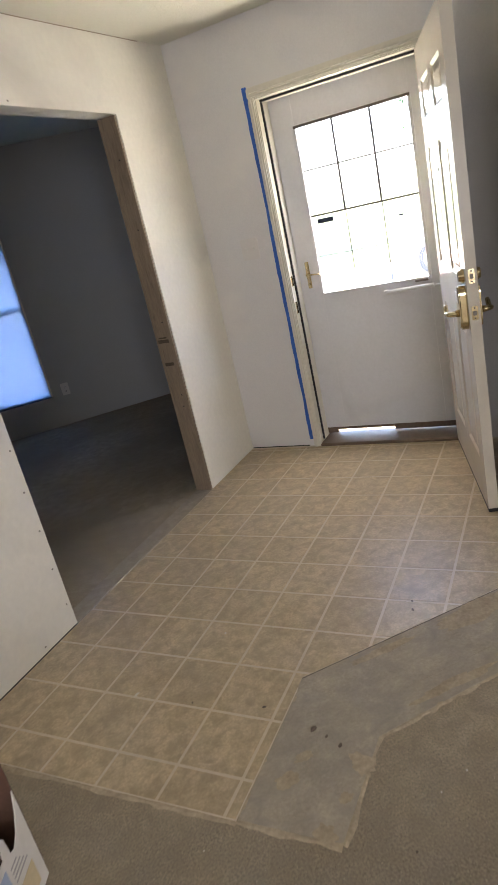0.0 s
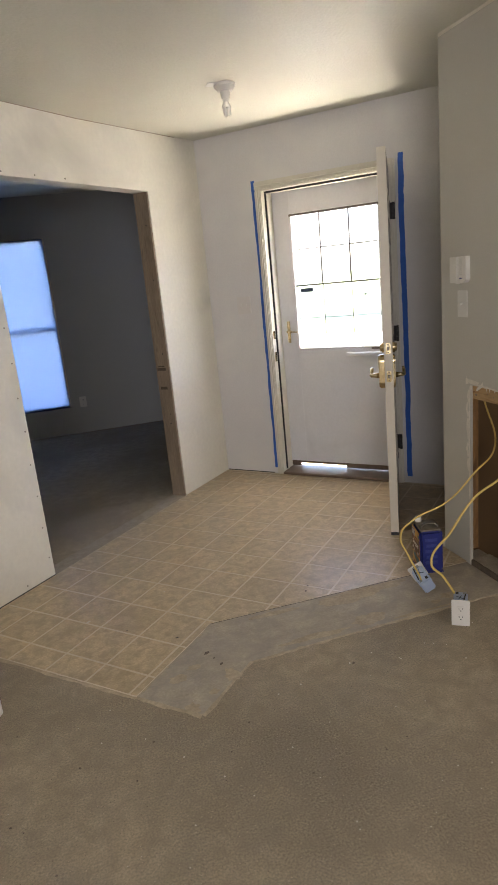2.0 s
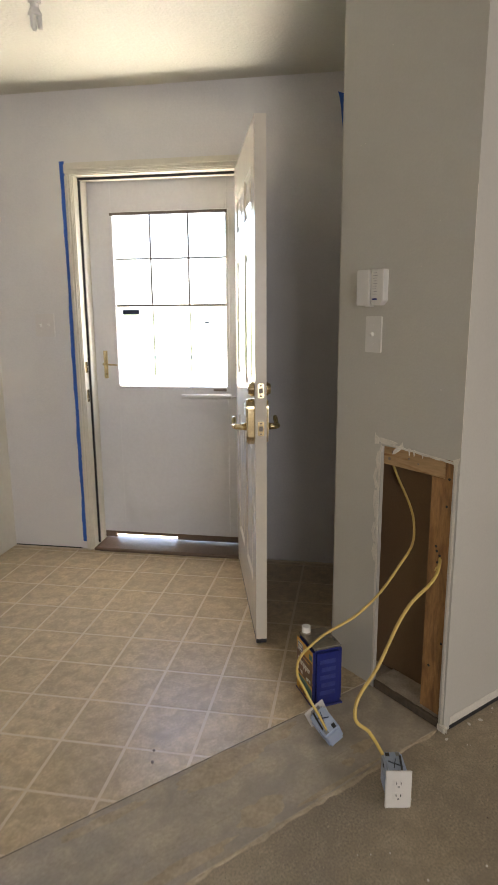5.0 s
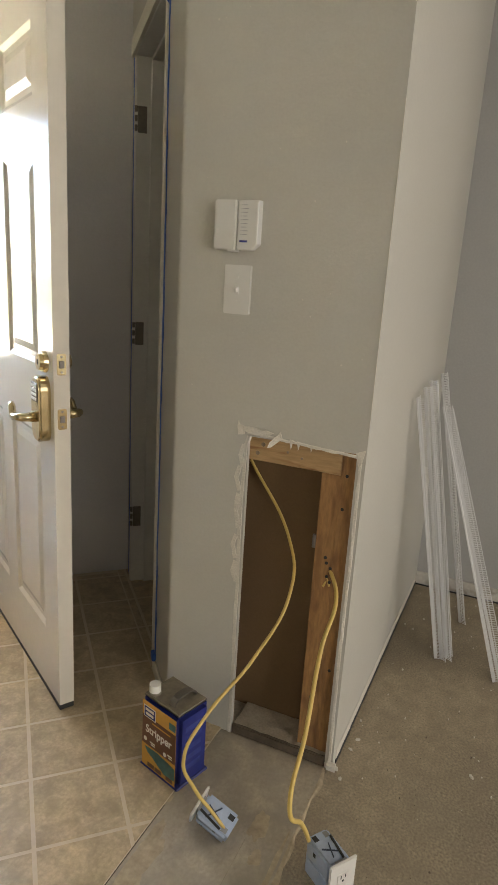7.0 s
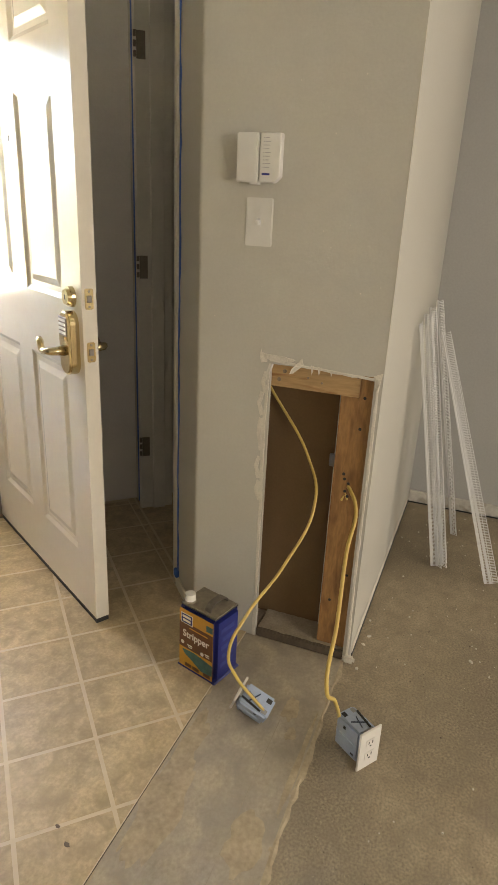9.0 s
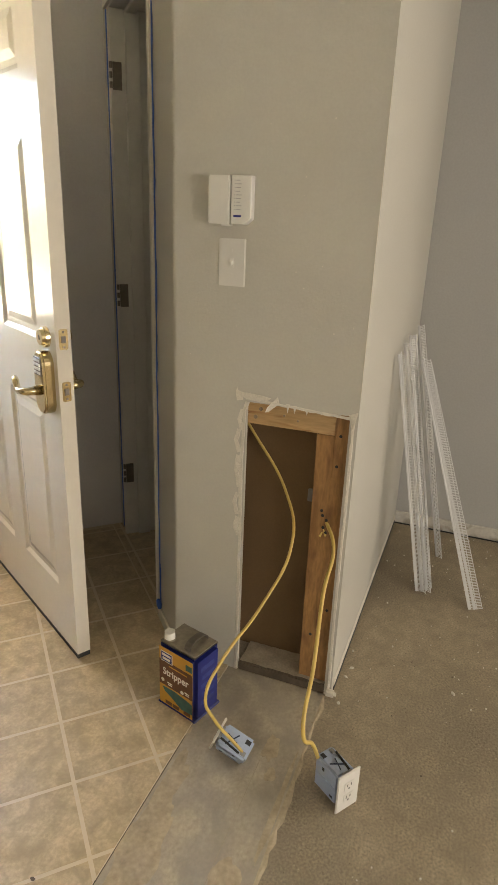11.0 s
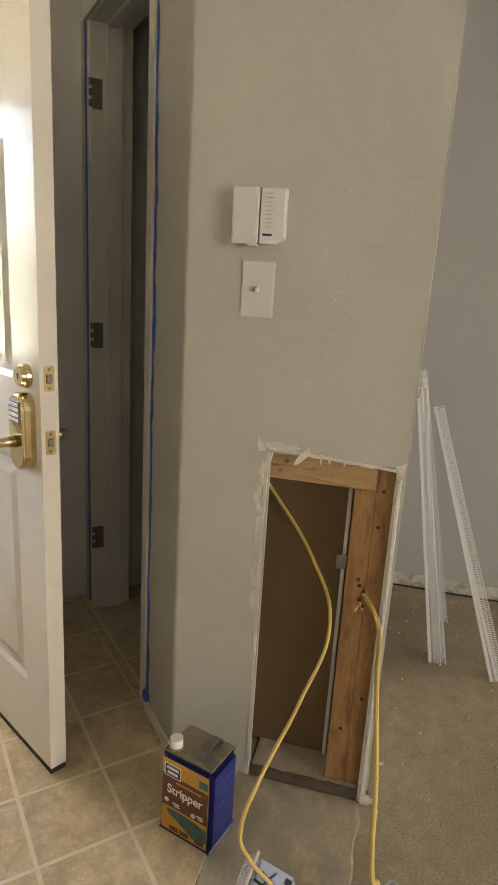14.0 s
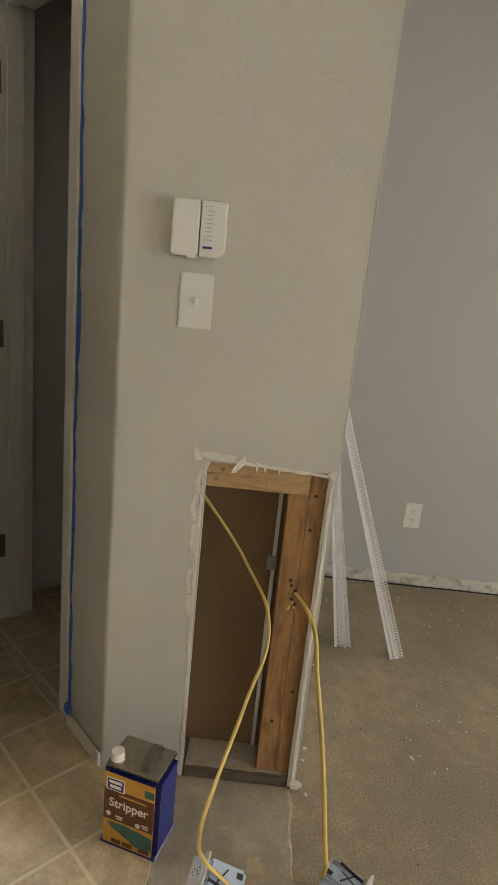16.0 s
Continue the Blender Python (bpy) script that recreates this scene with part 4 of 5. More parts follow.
neck = part("spout", tube(bmesh.new(), (CWID - 0.026, -0.026, CH + 0.002), (CWID - 0.026, -0.026, CH + 0.010), 0.018), CANTOP, can)
capm = bmesh.new()
tube(capm, (CWID - 0.026, -0.026, CH + 0.010), (CWID - 0.026, -0.026, CH + 0.031), 0.0165, 0.0155, 28)
part("cap", capm, CERAMIC, can, "white ribbed plastic cap")
grip = bmesh.new()
arch = [(-0.100, 0.003), (-0.097, 0.014), (-0.088, 0.022), (-0.074, 0.026), (-0.046, 0.026), (-0.032, 0.022), (-0.023, 0.014), (-0.020, 0.003)]
for (y0, z0), (y1, z1) in zip(arch, arch[1:]):
    made = bmesh.ops.create_cube(grip, size=1.0)
    ln = math.hypot(y1 - y0, z1 - z0)
    mm = Matrix.Translation((0.047, (y0 + y1) / 2, CH + (z0 + z1) / 2)) @ Matrix.Rotation(math.atan2(z1 - z0, y1 - y0), 4, "X") @ Matrix.Diagonal((0.022, ln + 0.002, 0.0035, 1))
    bmesh.ops.transform(grip, matrix=mm, verts=made["verts"])
part("handle", grip, BRONZE, can, "arched dark metal carrying strap")
label = part("label_panel", block(0.008, CWID - 0.008, 0.0003, 0.0012, 0.012, CH - 0.010), LABELGOLD, can, "gold and brown printed front label")
part("brown_band", block(0.0085, CWID - 0.0085, 0.0012, 0.0017, 0.082, 0.172), LABELBROWN, label)
part("white_badge", block(CWID - 0.062, CWID - 0.014, 0.0012, 0.0019, 0.168, 0.204, bevel=0.0003), LABELWHITE, label)
part("badge_centre", block(CWID - 0.059, CWID - 0.017, 0.0019, 0.0023, 0.171, 0.201), CANBLUE, label)
for z, w in ((0.189, 0.034), (0.176, 0.030)):
    part("badge_bar", block(CWID - 0.038 - w / 2, CWID - 0.038 + w / 2, 0.0022, 0.0027, z, z + 0.008), LABELWHITE, label)
wave = bmesh.new()
prism(wave, [(0.009, 0.030), (0.050, 0.026), (0.095, 0.050), (CWID - 0.03, 0.060), (CWID - 0.02, 0.074), (0.085, 0.078), (0.04, 0.072), (0.009, 0.066)], 0.0, 0.0005)
part("picture_band", wave, LABELTEAL, label, m=Matrix(((1, 0, 0, 0), (0, 0, 1, 0.0012), (0, 1, 0, 0), (0, 0, 0, 1))))
part("photo_patch", block(0.010, 0.034, 0.0012, 0.0018, 0.180, 0.200), LABELTEAL, label)
for x in (0.016, 0.060, 0.090):
    part("small_print", block(x, x + 0.026, 0.0012, 0.0018, 0.016, 0.028), LABELBROWN, label)
part("small_print", block(0.028, 0.10, 0.0017, 0.0021, 0.157, 0.161), LABELGOLD, label)
for x, w in ((0.020, 0.018), (0.088, 0.02)):
    part("small_print", block(x, x + w, 0.0017, 0.0021, 0.095, 0.099), LABELWHITE, label)
    part("small_print", block(x, x + w * 0.8, 0.0017, 0.0021, 0.089, 0.092), LABELWHITE, label)
for x, z in ((CWID - 0.022, 0.099), (0.048, 0.091)):
    part("round_mark", tube(bmesh.new(), (x, 0.0017, z), (x, 0.0022, z), 0.0065, sides=18), LABELWHITE, label)
part("yellow_line", block(0.0085, CWID - 0.0085, 0.0017, 0.0021, 0.078, 0.082), LABELGOLD, label)
txt = bpy.data.curves.new("lettering", "FONT")
txt.body, txt.size, txt.extrude, txt.align_x, txt.offset = "Stripper", 0.034, 0.0003, "CENTER", 0.0006
tob = new("lettering", txt)
dg = bpy.context.evaluated_depsgraph_get()
tme = bpy.data.meshes.new_from_object(tob.evaluated_get(dg))
bpy.data.objects.remove(tob)
tme.materials.clear()
tme.materials.append(LABELWHITE)
word = new("lettering", tme)
word.parent = label
word.matrix_basis = Matrix.Translation((CWID / 2, 0.0021, 0.123)) @ Matrix(((-1, 0, 0, 0), (0, 0, 1, 0), (0, 1, 0, 0), (0, 0, 0, 1))) @ Matrix.Diagonal((0.92, 1.0, 1.0, 1.0))
for k in range(5):
    part("side_print", block(-0.0006, 0.0, -0.086, -0.026 - 0.006 * (k % 2), 0.050 + k * 0.03, 0.066 + k * 0.03), PRINTBLUE, can)

# ---- loose device boxes and their cable ----
def device_box(m, label):
    """A one-gang plastic box with its face plate on the plane y = 0, facing -y; the box behind it."""
    ob = thing("outlet_box", m, label, "outlet box", "loose outlet boxes")
    bm = block(-0.029, 0.029, 0.012, 0.100, -0.048, 0.048, bevel=0.006, segments=2)
    body = part("box_body", bm, BOXBLUE, ob)
    plate_ = part("face_plate", block(-0.037, 0.037, 0.0, 0.0062, -0.060, 0.060, bevel=0.0022, segments=2), PLATE, ob, "white duplex face plate")
    outlet_parts(ob, plate_, 0.0)
    part("yoke", block(-0.016, 0.016, 0.006, 0.014, -0.054, 0.054, bevel=0.001), STEEL, ob, "metal mounting yoke")
    for sx in (-1, 1):
        part("side_rib", block(min(sx * 0.028, sx * 0.032), max(sx * 0.028, sx * 0.032), 0.016, 0.080, -0.004, 0.004, bevel=0.001), BOXBLUE, body)
        part("knockout", block(min(sx * 0.0285, sx * 0.0297), max(sx * 0.0285, sx * 0.0297), 0.062, 0.070, 0.022, 0.032), DARK, body)
        part("knockout", block(min(sx * 0.0285, sx * 0.0297), max(sx * 0.0285, sx * 0.0297), 0.026, 0.036, -0.034, -0.028), DARK, body)
    for sz in (-1, 1):
        part("clamp_screw", tube(bmesh.new(), (0.012 * sz, 0.014, sz * 0.050), (0.020 * sz, 0.075, sz * 0.051), 0.003, sides=8), DARK, body)
        part("clamp_blade", block(-0.0017, 0.0017, -0.022, 0.022, -0.0012, 0.0012, bevel=0.0006), CLAMPBLUE, body, m=pose(0.0, 0.044, sz * 0.0492, 0, 0, 58))
        part("clamp_blade", block(-0.0013, 0.0013, -0.019, 0.019, -0.0012, 0.0012, bevel=0.0006), CLAMPBLUE, body, m=pose(-0.002, 0.044, sz * 0.0508, 0, 0, -18))
        for sx in (-1, 1):
            part("knockout", block(sx * 0.015 - 0.006, sx * 0.015 + 0.006, 0.077, 0.092, min(sz * 0.0475, sz * 0.0486), max(sz * 0.0475, sz * 0.0486)), DARK if sx != sz else STEEL, body)
    return ob


device_box(pose(1.551, 1.456, 0.0605, 0, 0, -35), "white outlet plate on a blue-grey box standing on the floor")
device_box(LYING, "blue-grey outlet box lying on its side by the can")


def cable(points, radius, label):
    curve = bpy.data.curves.new("electrical_cable", "CURVE")
    curve.dimensions, curve.bevel_depth, curve.bevel_resolution, curve.use_fill_caps = "3D", radius, 4, True
    sp = curve.splines.new("BEZIER")
    sp.bezier_points.add(len(points) - 1)
    for b, p in zip(sp.bezier_points, points):
        b.co, b.handle_left_type, b.handle_right_type = p, "AUTO", "AUTO"
    tmp = new("tmp", curve)
    me = bpy.data.meshes.new_from_object(tmp.evaluated_get(bpy.context.evaluated_depsgraph_get()))
    bpy.data.objects.remove(tmp)
    me.materials.clear()
    me.materials.append(CABLE)
    for p in me.polygons:
        p.use_smooth = True
    return tagged(new("electrical_cable", me), label, "cable", "yellow cables")


cable(CABLE_A, 0.0043, "flat yellow electrical cable hanging out of the wall hole")
cable(CABLE_B, 0.0052, "flat yellow electrical cable stapled to the stud")
staple = thing("cable_clamp", pose(FX0 + 0.009, 1.660, 0.568), "pale twisted cable offcut stapled on the stud", "clamp")
part("wire", tube(tube(bmesh.new(), (0.0, -0.012, 0.03), (-0.006, 0.012, -0.025), 0.004, sides=8), (-0.002, 0.014, 0.03), (-0.006, -0.006, -0.02), 0.004, sides=8), CABLE, staple)

# ---- perforated corner beads leaning in the corner ----
def corner_bead(name_pose, length, label):
    """An L-shaped perforated strip along z, the corner at the origin."""
    ob = thing("corner_bead", name_pose, label, "corner bead", "leaning corner beads")
    w, t = 0.032, 0.0014
    part("nose", block(-0.003, 0.003, -0.003, 0.003, 0, length, bevel=0.001), VINYLBEAD, ob)
    for flange in (0, 1):
        bm = bmesh.new()
        verts, faces = [], []

        def slab(a0, a1, z0, z1):
            b = len(verts)
            for z in (z0, z1):
                for a in (a0, a1):
                    for c in (0, t):
                        verts.append((a, c, z) if flange == 0 else (c, a, z))
            faces.extend([(b, b + 1, b + 3, b + 2), (b + 4, b + 6, b + 7, b + 5), (b, b + 4, b + 5, b + 1), (b + 2, b + 3, b + 7, b + 6), (b, b + 2, b + 6, b + 4), (b + 1, b + 5, b + 7, b + 3)])

        slab(0.003, 0.008, 0, length)
        slab(0.0295, w, 0, length)
        n = int(length / 0.0064)
        for i in range(n):
            z = (i + 0.15) * length / n
            slab(0.008, 0.0295, z, z + 0.0021)
        me = bpy.data.meshes.new("flange")
        me.from_pydata(verts, [], faces)
        me.materials.append(VINYLBEAD)
        bm.free()
        fl = new("flange", me)
        fl.parent = ob
    return ob


def lean(foot, top, turn):
    foot, top = Vector(foot), Vector(top)
    q = (top - foot).to_track_quat("Z", "Y").to_matrix().to_4x4()
    return Matrix.Translation(foot) @ q @ pose(0, 0, 0, 0, 0, turn), (top - foot).length


BEADS = [((2.645, 1.412, 0.0), (2.49, 1.574, 0.99), 40), ((2.656, 1.393, 0.0), (2.60, 1.572, 1.01), 25), ((2.664, 1.376, 0.0), (2.71, 1.570, 1.02), 60),
         ((2.965, 1.360, 0.0), (2.99, 1.57, 1.015), 60),
         ((2.598, 1.203, 0.0), (2.695, 1.513, 0.935), 100), ((2.606, 1.184, 0.0), (2.715, 1.510, 0.92), 110)]
for foot, top, turn in BEADS:
    m, length = lean(foot, top, turn)
    corner_bead(m, length, "white perforated vinyl corner bead leaning in the corner")

# ---- carton ----
carton = thing("drink_carton", pose(-0.382, 1.491, 0.0, 0, 0, 69), "open white and maroon cardboard drink carrier", "carton")
# x runs along its right side, y to its left
CL, CB, CT = 0.20, 0.26, 0.220


def slotted_panel(w, h, cx, cz, sx, sz, t):
    """An upright board in x-z with a rounded hand slot through it."""
    bm = bmesh.new()
    n = 40
    loops = []
    for y in (0.0, t):
        outer, inner = [], []
        for k in range(n):
            a = 2 * math.pi * (k + 0.5) / n
            c, s = math.cos(a), math.sin(a)
            q = min((w - cx if c > 0 else cx) / abs(c), (h - cz if s > 0 else cz) / abs(s))
            outer.append(bm.verts.new((cx + q * c, y, cz + q * s)))
            e = max(abs(c) / sx, abs(s) / sz)
            rr = 0.75 / e + 0.25 / math.hypot(c / sx, s / sz)
            inner.append(bm.verts.new((cx + rr * c, y, cz + rr * s)))
        loops.append((outer, inner))
    for k in range(n):
        m_ = (k + 1) % n
        (o0, i0), (o1, i1) = loops
        bm.faces.new((o0[k], o0[m_], i0[m_], i0[k]))
        bm.faces.new((o1[k], i1[k], i1[m_], o1[m_]))
        bm.faces.new((i0[k], i0[m_], i1[m_], i1[k]))
        bm.faces.new((o0[k], o1[k], o1[m_], o0[m_]))
    bmesh.ops.recalc_face_normals(bm, faces=bm.faces)
    return bm


UPRIGHT = Matrix(((1, 0, 0, 0), (0, 0, 1, 0), (0, 1, 0, 0), (0, 0, 0, 1)))
SIDE = [(0.003, 0.0), (CL - 0.003, 0.0), (CL - 0.003, CT + 0.075), (CL - 0.022, CT + 0.030), (0.150, CT - 0.012), (0.122, CT - 0.030), (0.104, CT - 0.022), (0.100, CT + 0.030), (0.090, CT + 0.042),
        (0.080, CT + 0.034), (0.072, CT - 0.004), (0.040, CT - 0.006), (0.003, CT)]
part("front_wall", block(0, 0.003, 0, CB, 0, CT, bevel=0.0005), CARD, carton)
part("back_wall", slotted_panel(CB, CT + 0.172, 0.12, CT + 0.112, 0.055, 0.020, 0.003), CARDIN, carton, "tall brown back panel with a hand slot", m=pose(CL, 0, 0, 0, 0, 90))
for y in (0.0, CB - 0.003):
    part("side_wall", prism(bmesh.new(), SIDE, 0.0, 0.003), CARD, carton, m=Matrix.Translation((0, y, 0)) @ UPRIGHT)
part("bottom", block(0.003, CL - 0.003, 0.003, CB - 0.003, 0, 0.003), CARDIN, carton)
part("middle_panel", block(CL / 2 - 0.0015, CL / 2 + 0.0015, 0.02, CB - 0.02, 0.003, CT - 0.02), CARDIN, carton)
part("folded_flap", block(0.0, 0.085, 0.010, CB - 0.02, -0.003, 0.0, bevel=0.001), CARDIN, carton, "folded brown flap", m=pose(0.001, 0, CT - 0.001, 0, -9, 0))
part("maroon_mark", block(0.03, 0.06, 0.06, 0.12, 0.0, 0.0008), MAROON, carton, m=pose(0.001, 0, CT - 0.001, 0, -9, 0))
part("maroon_stripe", block(-0.0012, -0.0002, 0.008, CB - 0.01, CT - 0.028, CT - 0.014), MAROON, carton)
part("cream_band", block(-0.0012, -0.0002, 0.006, CB - 0.006, 0.030, 0.105), CREAM, carton)
part("maroon_stripe", block(-0.0022, -0.0014, 0.004, 0.13, 0.012, 0.032), MAROON, carton)
for k in range(3):
    part("print_bar", block(-0.0022, -0.0014, 0.012 + 0.01 * k, 0.085 + 0.02 * k, 0.050 + k * 0.016, 0.056 + k * 0.016), LABELBROWN, carton)
part("print_bar", block(-0.0012, -0.0002, 0.10, 0.20, 0.125, 0.150), STORM, carton)
part("side_print", block(0.02, 0.16, -0.0012, -0.0002, 0.03, 0.105), CREAM, carton)
part("side_print", block(0.012, 0.062, -0.0022, -0.0014, 0.125, 0.195), BOXBLUE, carton)
for k in range(4):
    part("side_print", block(0.080, 0.150 - 0.012 * k, -0.0012, -0.0002, 0.128 + k * 0.014, 0.133 + k * 0.014), LEGEND, carton)

scrap = thing("paper_scrap", pose(-0.50, 1.29, 0.0, 0, 0, 20), "crumpled white paper beside the carton", "paper")
sb = bmesh.new()
bmesh.ops.create_icosphere(sb, subdivisions=3, radius=0.055)
for v in sb.verts:
    k = 1 + 0.25 * noise.noise(v.co * 35)
    v.co = Vector((v.co.x * k * 1.3, v.co.y * k, max(0.0, v.co.z * k * 0.7 + 0.03)))
part("crumple", sb, CARD, scrap)

# ---- debris on the floor ----
def lump(s, seed, flat=0.45):
    """An irregular broken crumb."""
    bm = bmesh.new()
    bmesh.ops.create_icosphere(bm, subdivisions=2, radius=s)
    for v in bm.verts:
        k = 1 + 0.45 * noise.noise(v.co / s * 1.1 + Vector((seed * 3.7, seed * 1.3, 0)))
        v.co = Vector((v.co.x * k * 1.15, v.co.y * k * 0.75, max(-0.15 * s, v.co.z * k * flat) + 0.15 * s))
    return bm


def chips(name, n, region, size, mat, label, seed):
    rnd = random.Random(seed)
    verts, faces = [], []
    while n:
        x, y = rnd.uniform(region[0], region[1]), rnd.uniform(region[2], region[3])
        if y > x + 2.9 or (x > HOLE_X - 0.02 and y > RIGHT_Y - 0.02) or x + y > 5.3:
            continue
        n -= 1
        s = size * rnd.uniform(0.35, 1.3)
        b = len(verts)
        k = rnd.randint(4, 6)
        a0 = rnd.uniform(0, 6.3)
        ring = [(x + s * rnd.uniform(0.6, 1.1) * math.cos(a0 + 6.283 * i / k), y + s * rnd.uniform(0.35, 0.9) * math.sin(a0 + 6.283 * i / k)) for i in range(k)]
        verts.extend((px, py, 0.0) for px, py in ring)
        verts.extend((x + (px - x) * 0.7, y + (py - y) * 0.7, s * rnd.uniform(0.4, 0.8)) for px, py in ring)
        faces.append(tuple(b + k + i for i in range(k)))
        faces.extend((b + i, b + (i + 1) % k, b + k + (i + 1) % k, b + k + i) for i in range(k))
    me = bpy.data.meshes.new(name)
    me.from_pydata(verts, [], faces)
    me.materials.append(mat)
    return tagged(new(name, me), label, "debris", kind="stuff")


chips("plaster_crumbs", 420, (-0.9, 3.15, -1.2, 1.56), 0.0036, CHIP, "small white plaster crumbs scattered on the concrete", 11)
chips("plaster_crumbs", 150, (1.95, 3.2, 0.5, 1.575), 0.0044, CHIP, "white plaster crumbs along the right wall", 12)
chips("dirt_specks", 160, (-0.9, 3.1, -1.2, 1.56), 0.004, BARK, "dark specks of dirt on the concrete", 13)
chips("sand_grains", 5200, (-0.6, 3.15, -0.2, 1.56), 0.0026, GRIT, "loose sandy grains strewn over the concrete", 14)
# dark flecks take the place of small pits in the concrete
chips("dirt_grains", 3600, (-0.6, 3.15, -0.2, 1.56), 0.0015, PIT, "dark flecks standing in for small pits in the concrete", 15)
for x, y, s, t in ((0.02, 0.22, 0.020, 10), (0.30, 0.17, 0.016, 60), (1.905, 1.56, 0.010, 20), (2.03, 1.565, 0.010, 70), (2.08, 1.555, 0.012, 120), (2.17, 1.57, 0.008, 15), (2.09, 1.229, 0.013, 30), (0.034, 2.21, 0.020, 40), (0.42, 2.342, 0.016, 80), (0.75, 2.30, 0.008, 25)):
    c = thing("plaster_chip", pose(x, y, 0, 0, 0, t), "broken chip of white plaster on the floor", "debris", "plaster chips")
    part("chunk", lump(s * 0.62, x * 7 + y), CHIP, c)
for x, y, s in ((1.098, 2.070, 0.010), (1.070, 2.024, 0.012), (0.404, 1.889, 0.012), (0.501, 1.718, 0.020), (0.521, 1.671, 0.010), (0.539, 1.619, 0.014), (1.025, 1.402, 0.012), (0.20, 2.05, 0.007)):
    d = thing("dirt_clod", pose(x, y, 0.0045, 0, 0, x * 400), "small dark dirt clod on the floor", "debris", "dirt clods")
    part("clod", lump(s * 0.55, x * 9 + y * 5, 0.3), BARK, d)

# ---- outside the front door ----
gb = bmesh.new()
bmesh.ops.create_grid(gb, x_segments=4, y_segments=4, size=400)
structure("ground", gb, LAWN, "dry lawn in front of the house", "ground", pose(0, 0, -0.46))
structure("driveway", block(-9, 9, 5.2, 18, -0.46, -0.43, bevel=0.004), DRIVE, "pale sunlit concrete driveway", "driveway", E)
structure("porch_slab", block(-2.2, 0.6, 4.08, 5.2, -0.46, -0.02, bevel=0.01), DRIVE, "pale concrete porch slab", "porch", E)

car = thing("parked_car", entry(-1.06, 15.2, -0.43), "silver parked car outside in bright daylight", "car")
body = bmesh.new()
prof = [(-2.2, 0.35), (-2.25, 0.75), (-2.1, 0.95), (-1.3, 1.05), (-0.6, 1.50), (1.2, 1.52), (1.95, 1.05), (2.2, 0.95), (2.25, 0.45), (2.2, 0.35)]
prism(body, prof, -0.85, 0.85)
bmesh.ops.bevel(body, geom=body.edges[:], offset=0.05, segments=2, affect="EDGES")
UP = Matrix(((1, 0, 0, 0), (0, 0, -1, 0), (0, 1, 0, 0), (0, 0, 0, 1)))
part("body", body, CARPAINT, car, m=UP)
for pts in ([(-1.15, 1.06), (-0.55, 1.42), (0.25, 1.44), (0.25, 1.06)], [(0.32, 1.06), (0.32, 1.44), (1.15, 1.43), (1.65, 1.06)]):
    gl = bmesh.new()
    prism(gl, pts, 0.84, 0.865)
    part("side_window", gl, CARGLASS, car, m=UP)
for x in (-1.4, 1.4):
    for s in (-1, 1):
        wheel = part("wheel", tube(bmesh.new(), (x, s * 0.68, 0.33), (x, s * 0.875, 0.33), 0.33, sides=32), RUBBER, car)
        part("rim", tube(bmesh.new(), (x, s * 0.86, 0.33), (x, s * 0.885, 0.33), 0.22, sides=24), RIM, wheel)


def tree(m, height, seed, base=0.38, spread=0.36):
    rnd = random.Random(seed)
    ob = thing("tree", m, "leafy green tree across the street", "tree", "street trees")
    trunk = bmesh.new()
    tube(trunk, (0, 0, -0.1), (0.1, 0, height * 0.45), 0.22, 0.13, 12)
    for _ in range(6):
        a = rnd.uniform(0, 6.28)
        tube(trunk, (0.08, 0, height * 0.38), (math.cos(a) * height * 0.25, math.sin(a) * height * 0.25, height * rnd.uniform(0.6, 0.85)), 0.09, 0.02, 8)
    part("trunk", trunk, BARK, ob)
    verts, faces = [], []
    for _ in range(130):
        a, rr = rnd.uniform(0, 6.28), height * spread * math.sqrt(rnd.random())
        c = Vector((rr * math.cos(a), rr * math.sin(a), height * rnd.uniform(base, 1.0)))
        for _ in range(26):
            p = c + Vector([rnd.gauss(0, 0.28) for _ in range(3)])
            q = Euler([rnd.uniform(0, 6.28) for _ in range(3)]).to_matrix()
            b = len(verts)
            verts.extend(p + q @ Vector(o) for o in ((-0.10, 0, 0), (0, -0.05, 0.01), (0.10, 0, 0), (0, 0.05, 0.01)))
            faces.append((b, b + 1, b + 2, b + 3))
    me = bpy.data.meshes.new("crown")
    me.from_pydata(verts, [], faces)
    me.materials.append(LEAF)
    crown = new("crown", me)
    crown.parent = ob
    return ob


tree(entry(-2.8, 25, -0.46), 8.2, 3, 0.5, 0.19)
tree(entry(-19.0, 34, -0.46), 8.0, 4)
tree(entry(9.0, 33, -0.46), 7.5, 5)

# ---- floor coverings ----
def from_uv(u, v):
    return ((u + v) / R2, (v - u) / R2)


slab_strip = structure("bare_strip", prism(bmesh.new(), [(1.92, 1.939), (0.558, 1.939), from_uv(-0.967, 1.71), from_uv(-0.965, 1.232), from_uv(-0.672, 1.238), from_uv(-0.662, 1.585), (1.27, 1.608), (1.92, 1.612)], 0.0005, 0.003), SLAB,
                       "smooth grey footprint of a removed half wall", "floor patch")
ridge = bmesh.new()
rnd = random.Random(8)
path = [(1.915, 1.612), (1.27, 1.606), from_uv(-0.660, 1.585), from_uv(-0.670, 1.234), from_uv(-0.965, 1.226), from_uv(-2.07, 1.205)]
seam = [(1.90, 1.9365), (1.30, 1.937), (0.562, 1.937), from_uv(-0.9665, 1.71), from_uv(-0.9665, 1.24)]
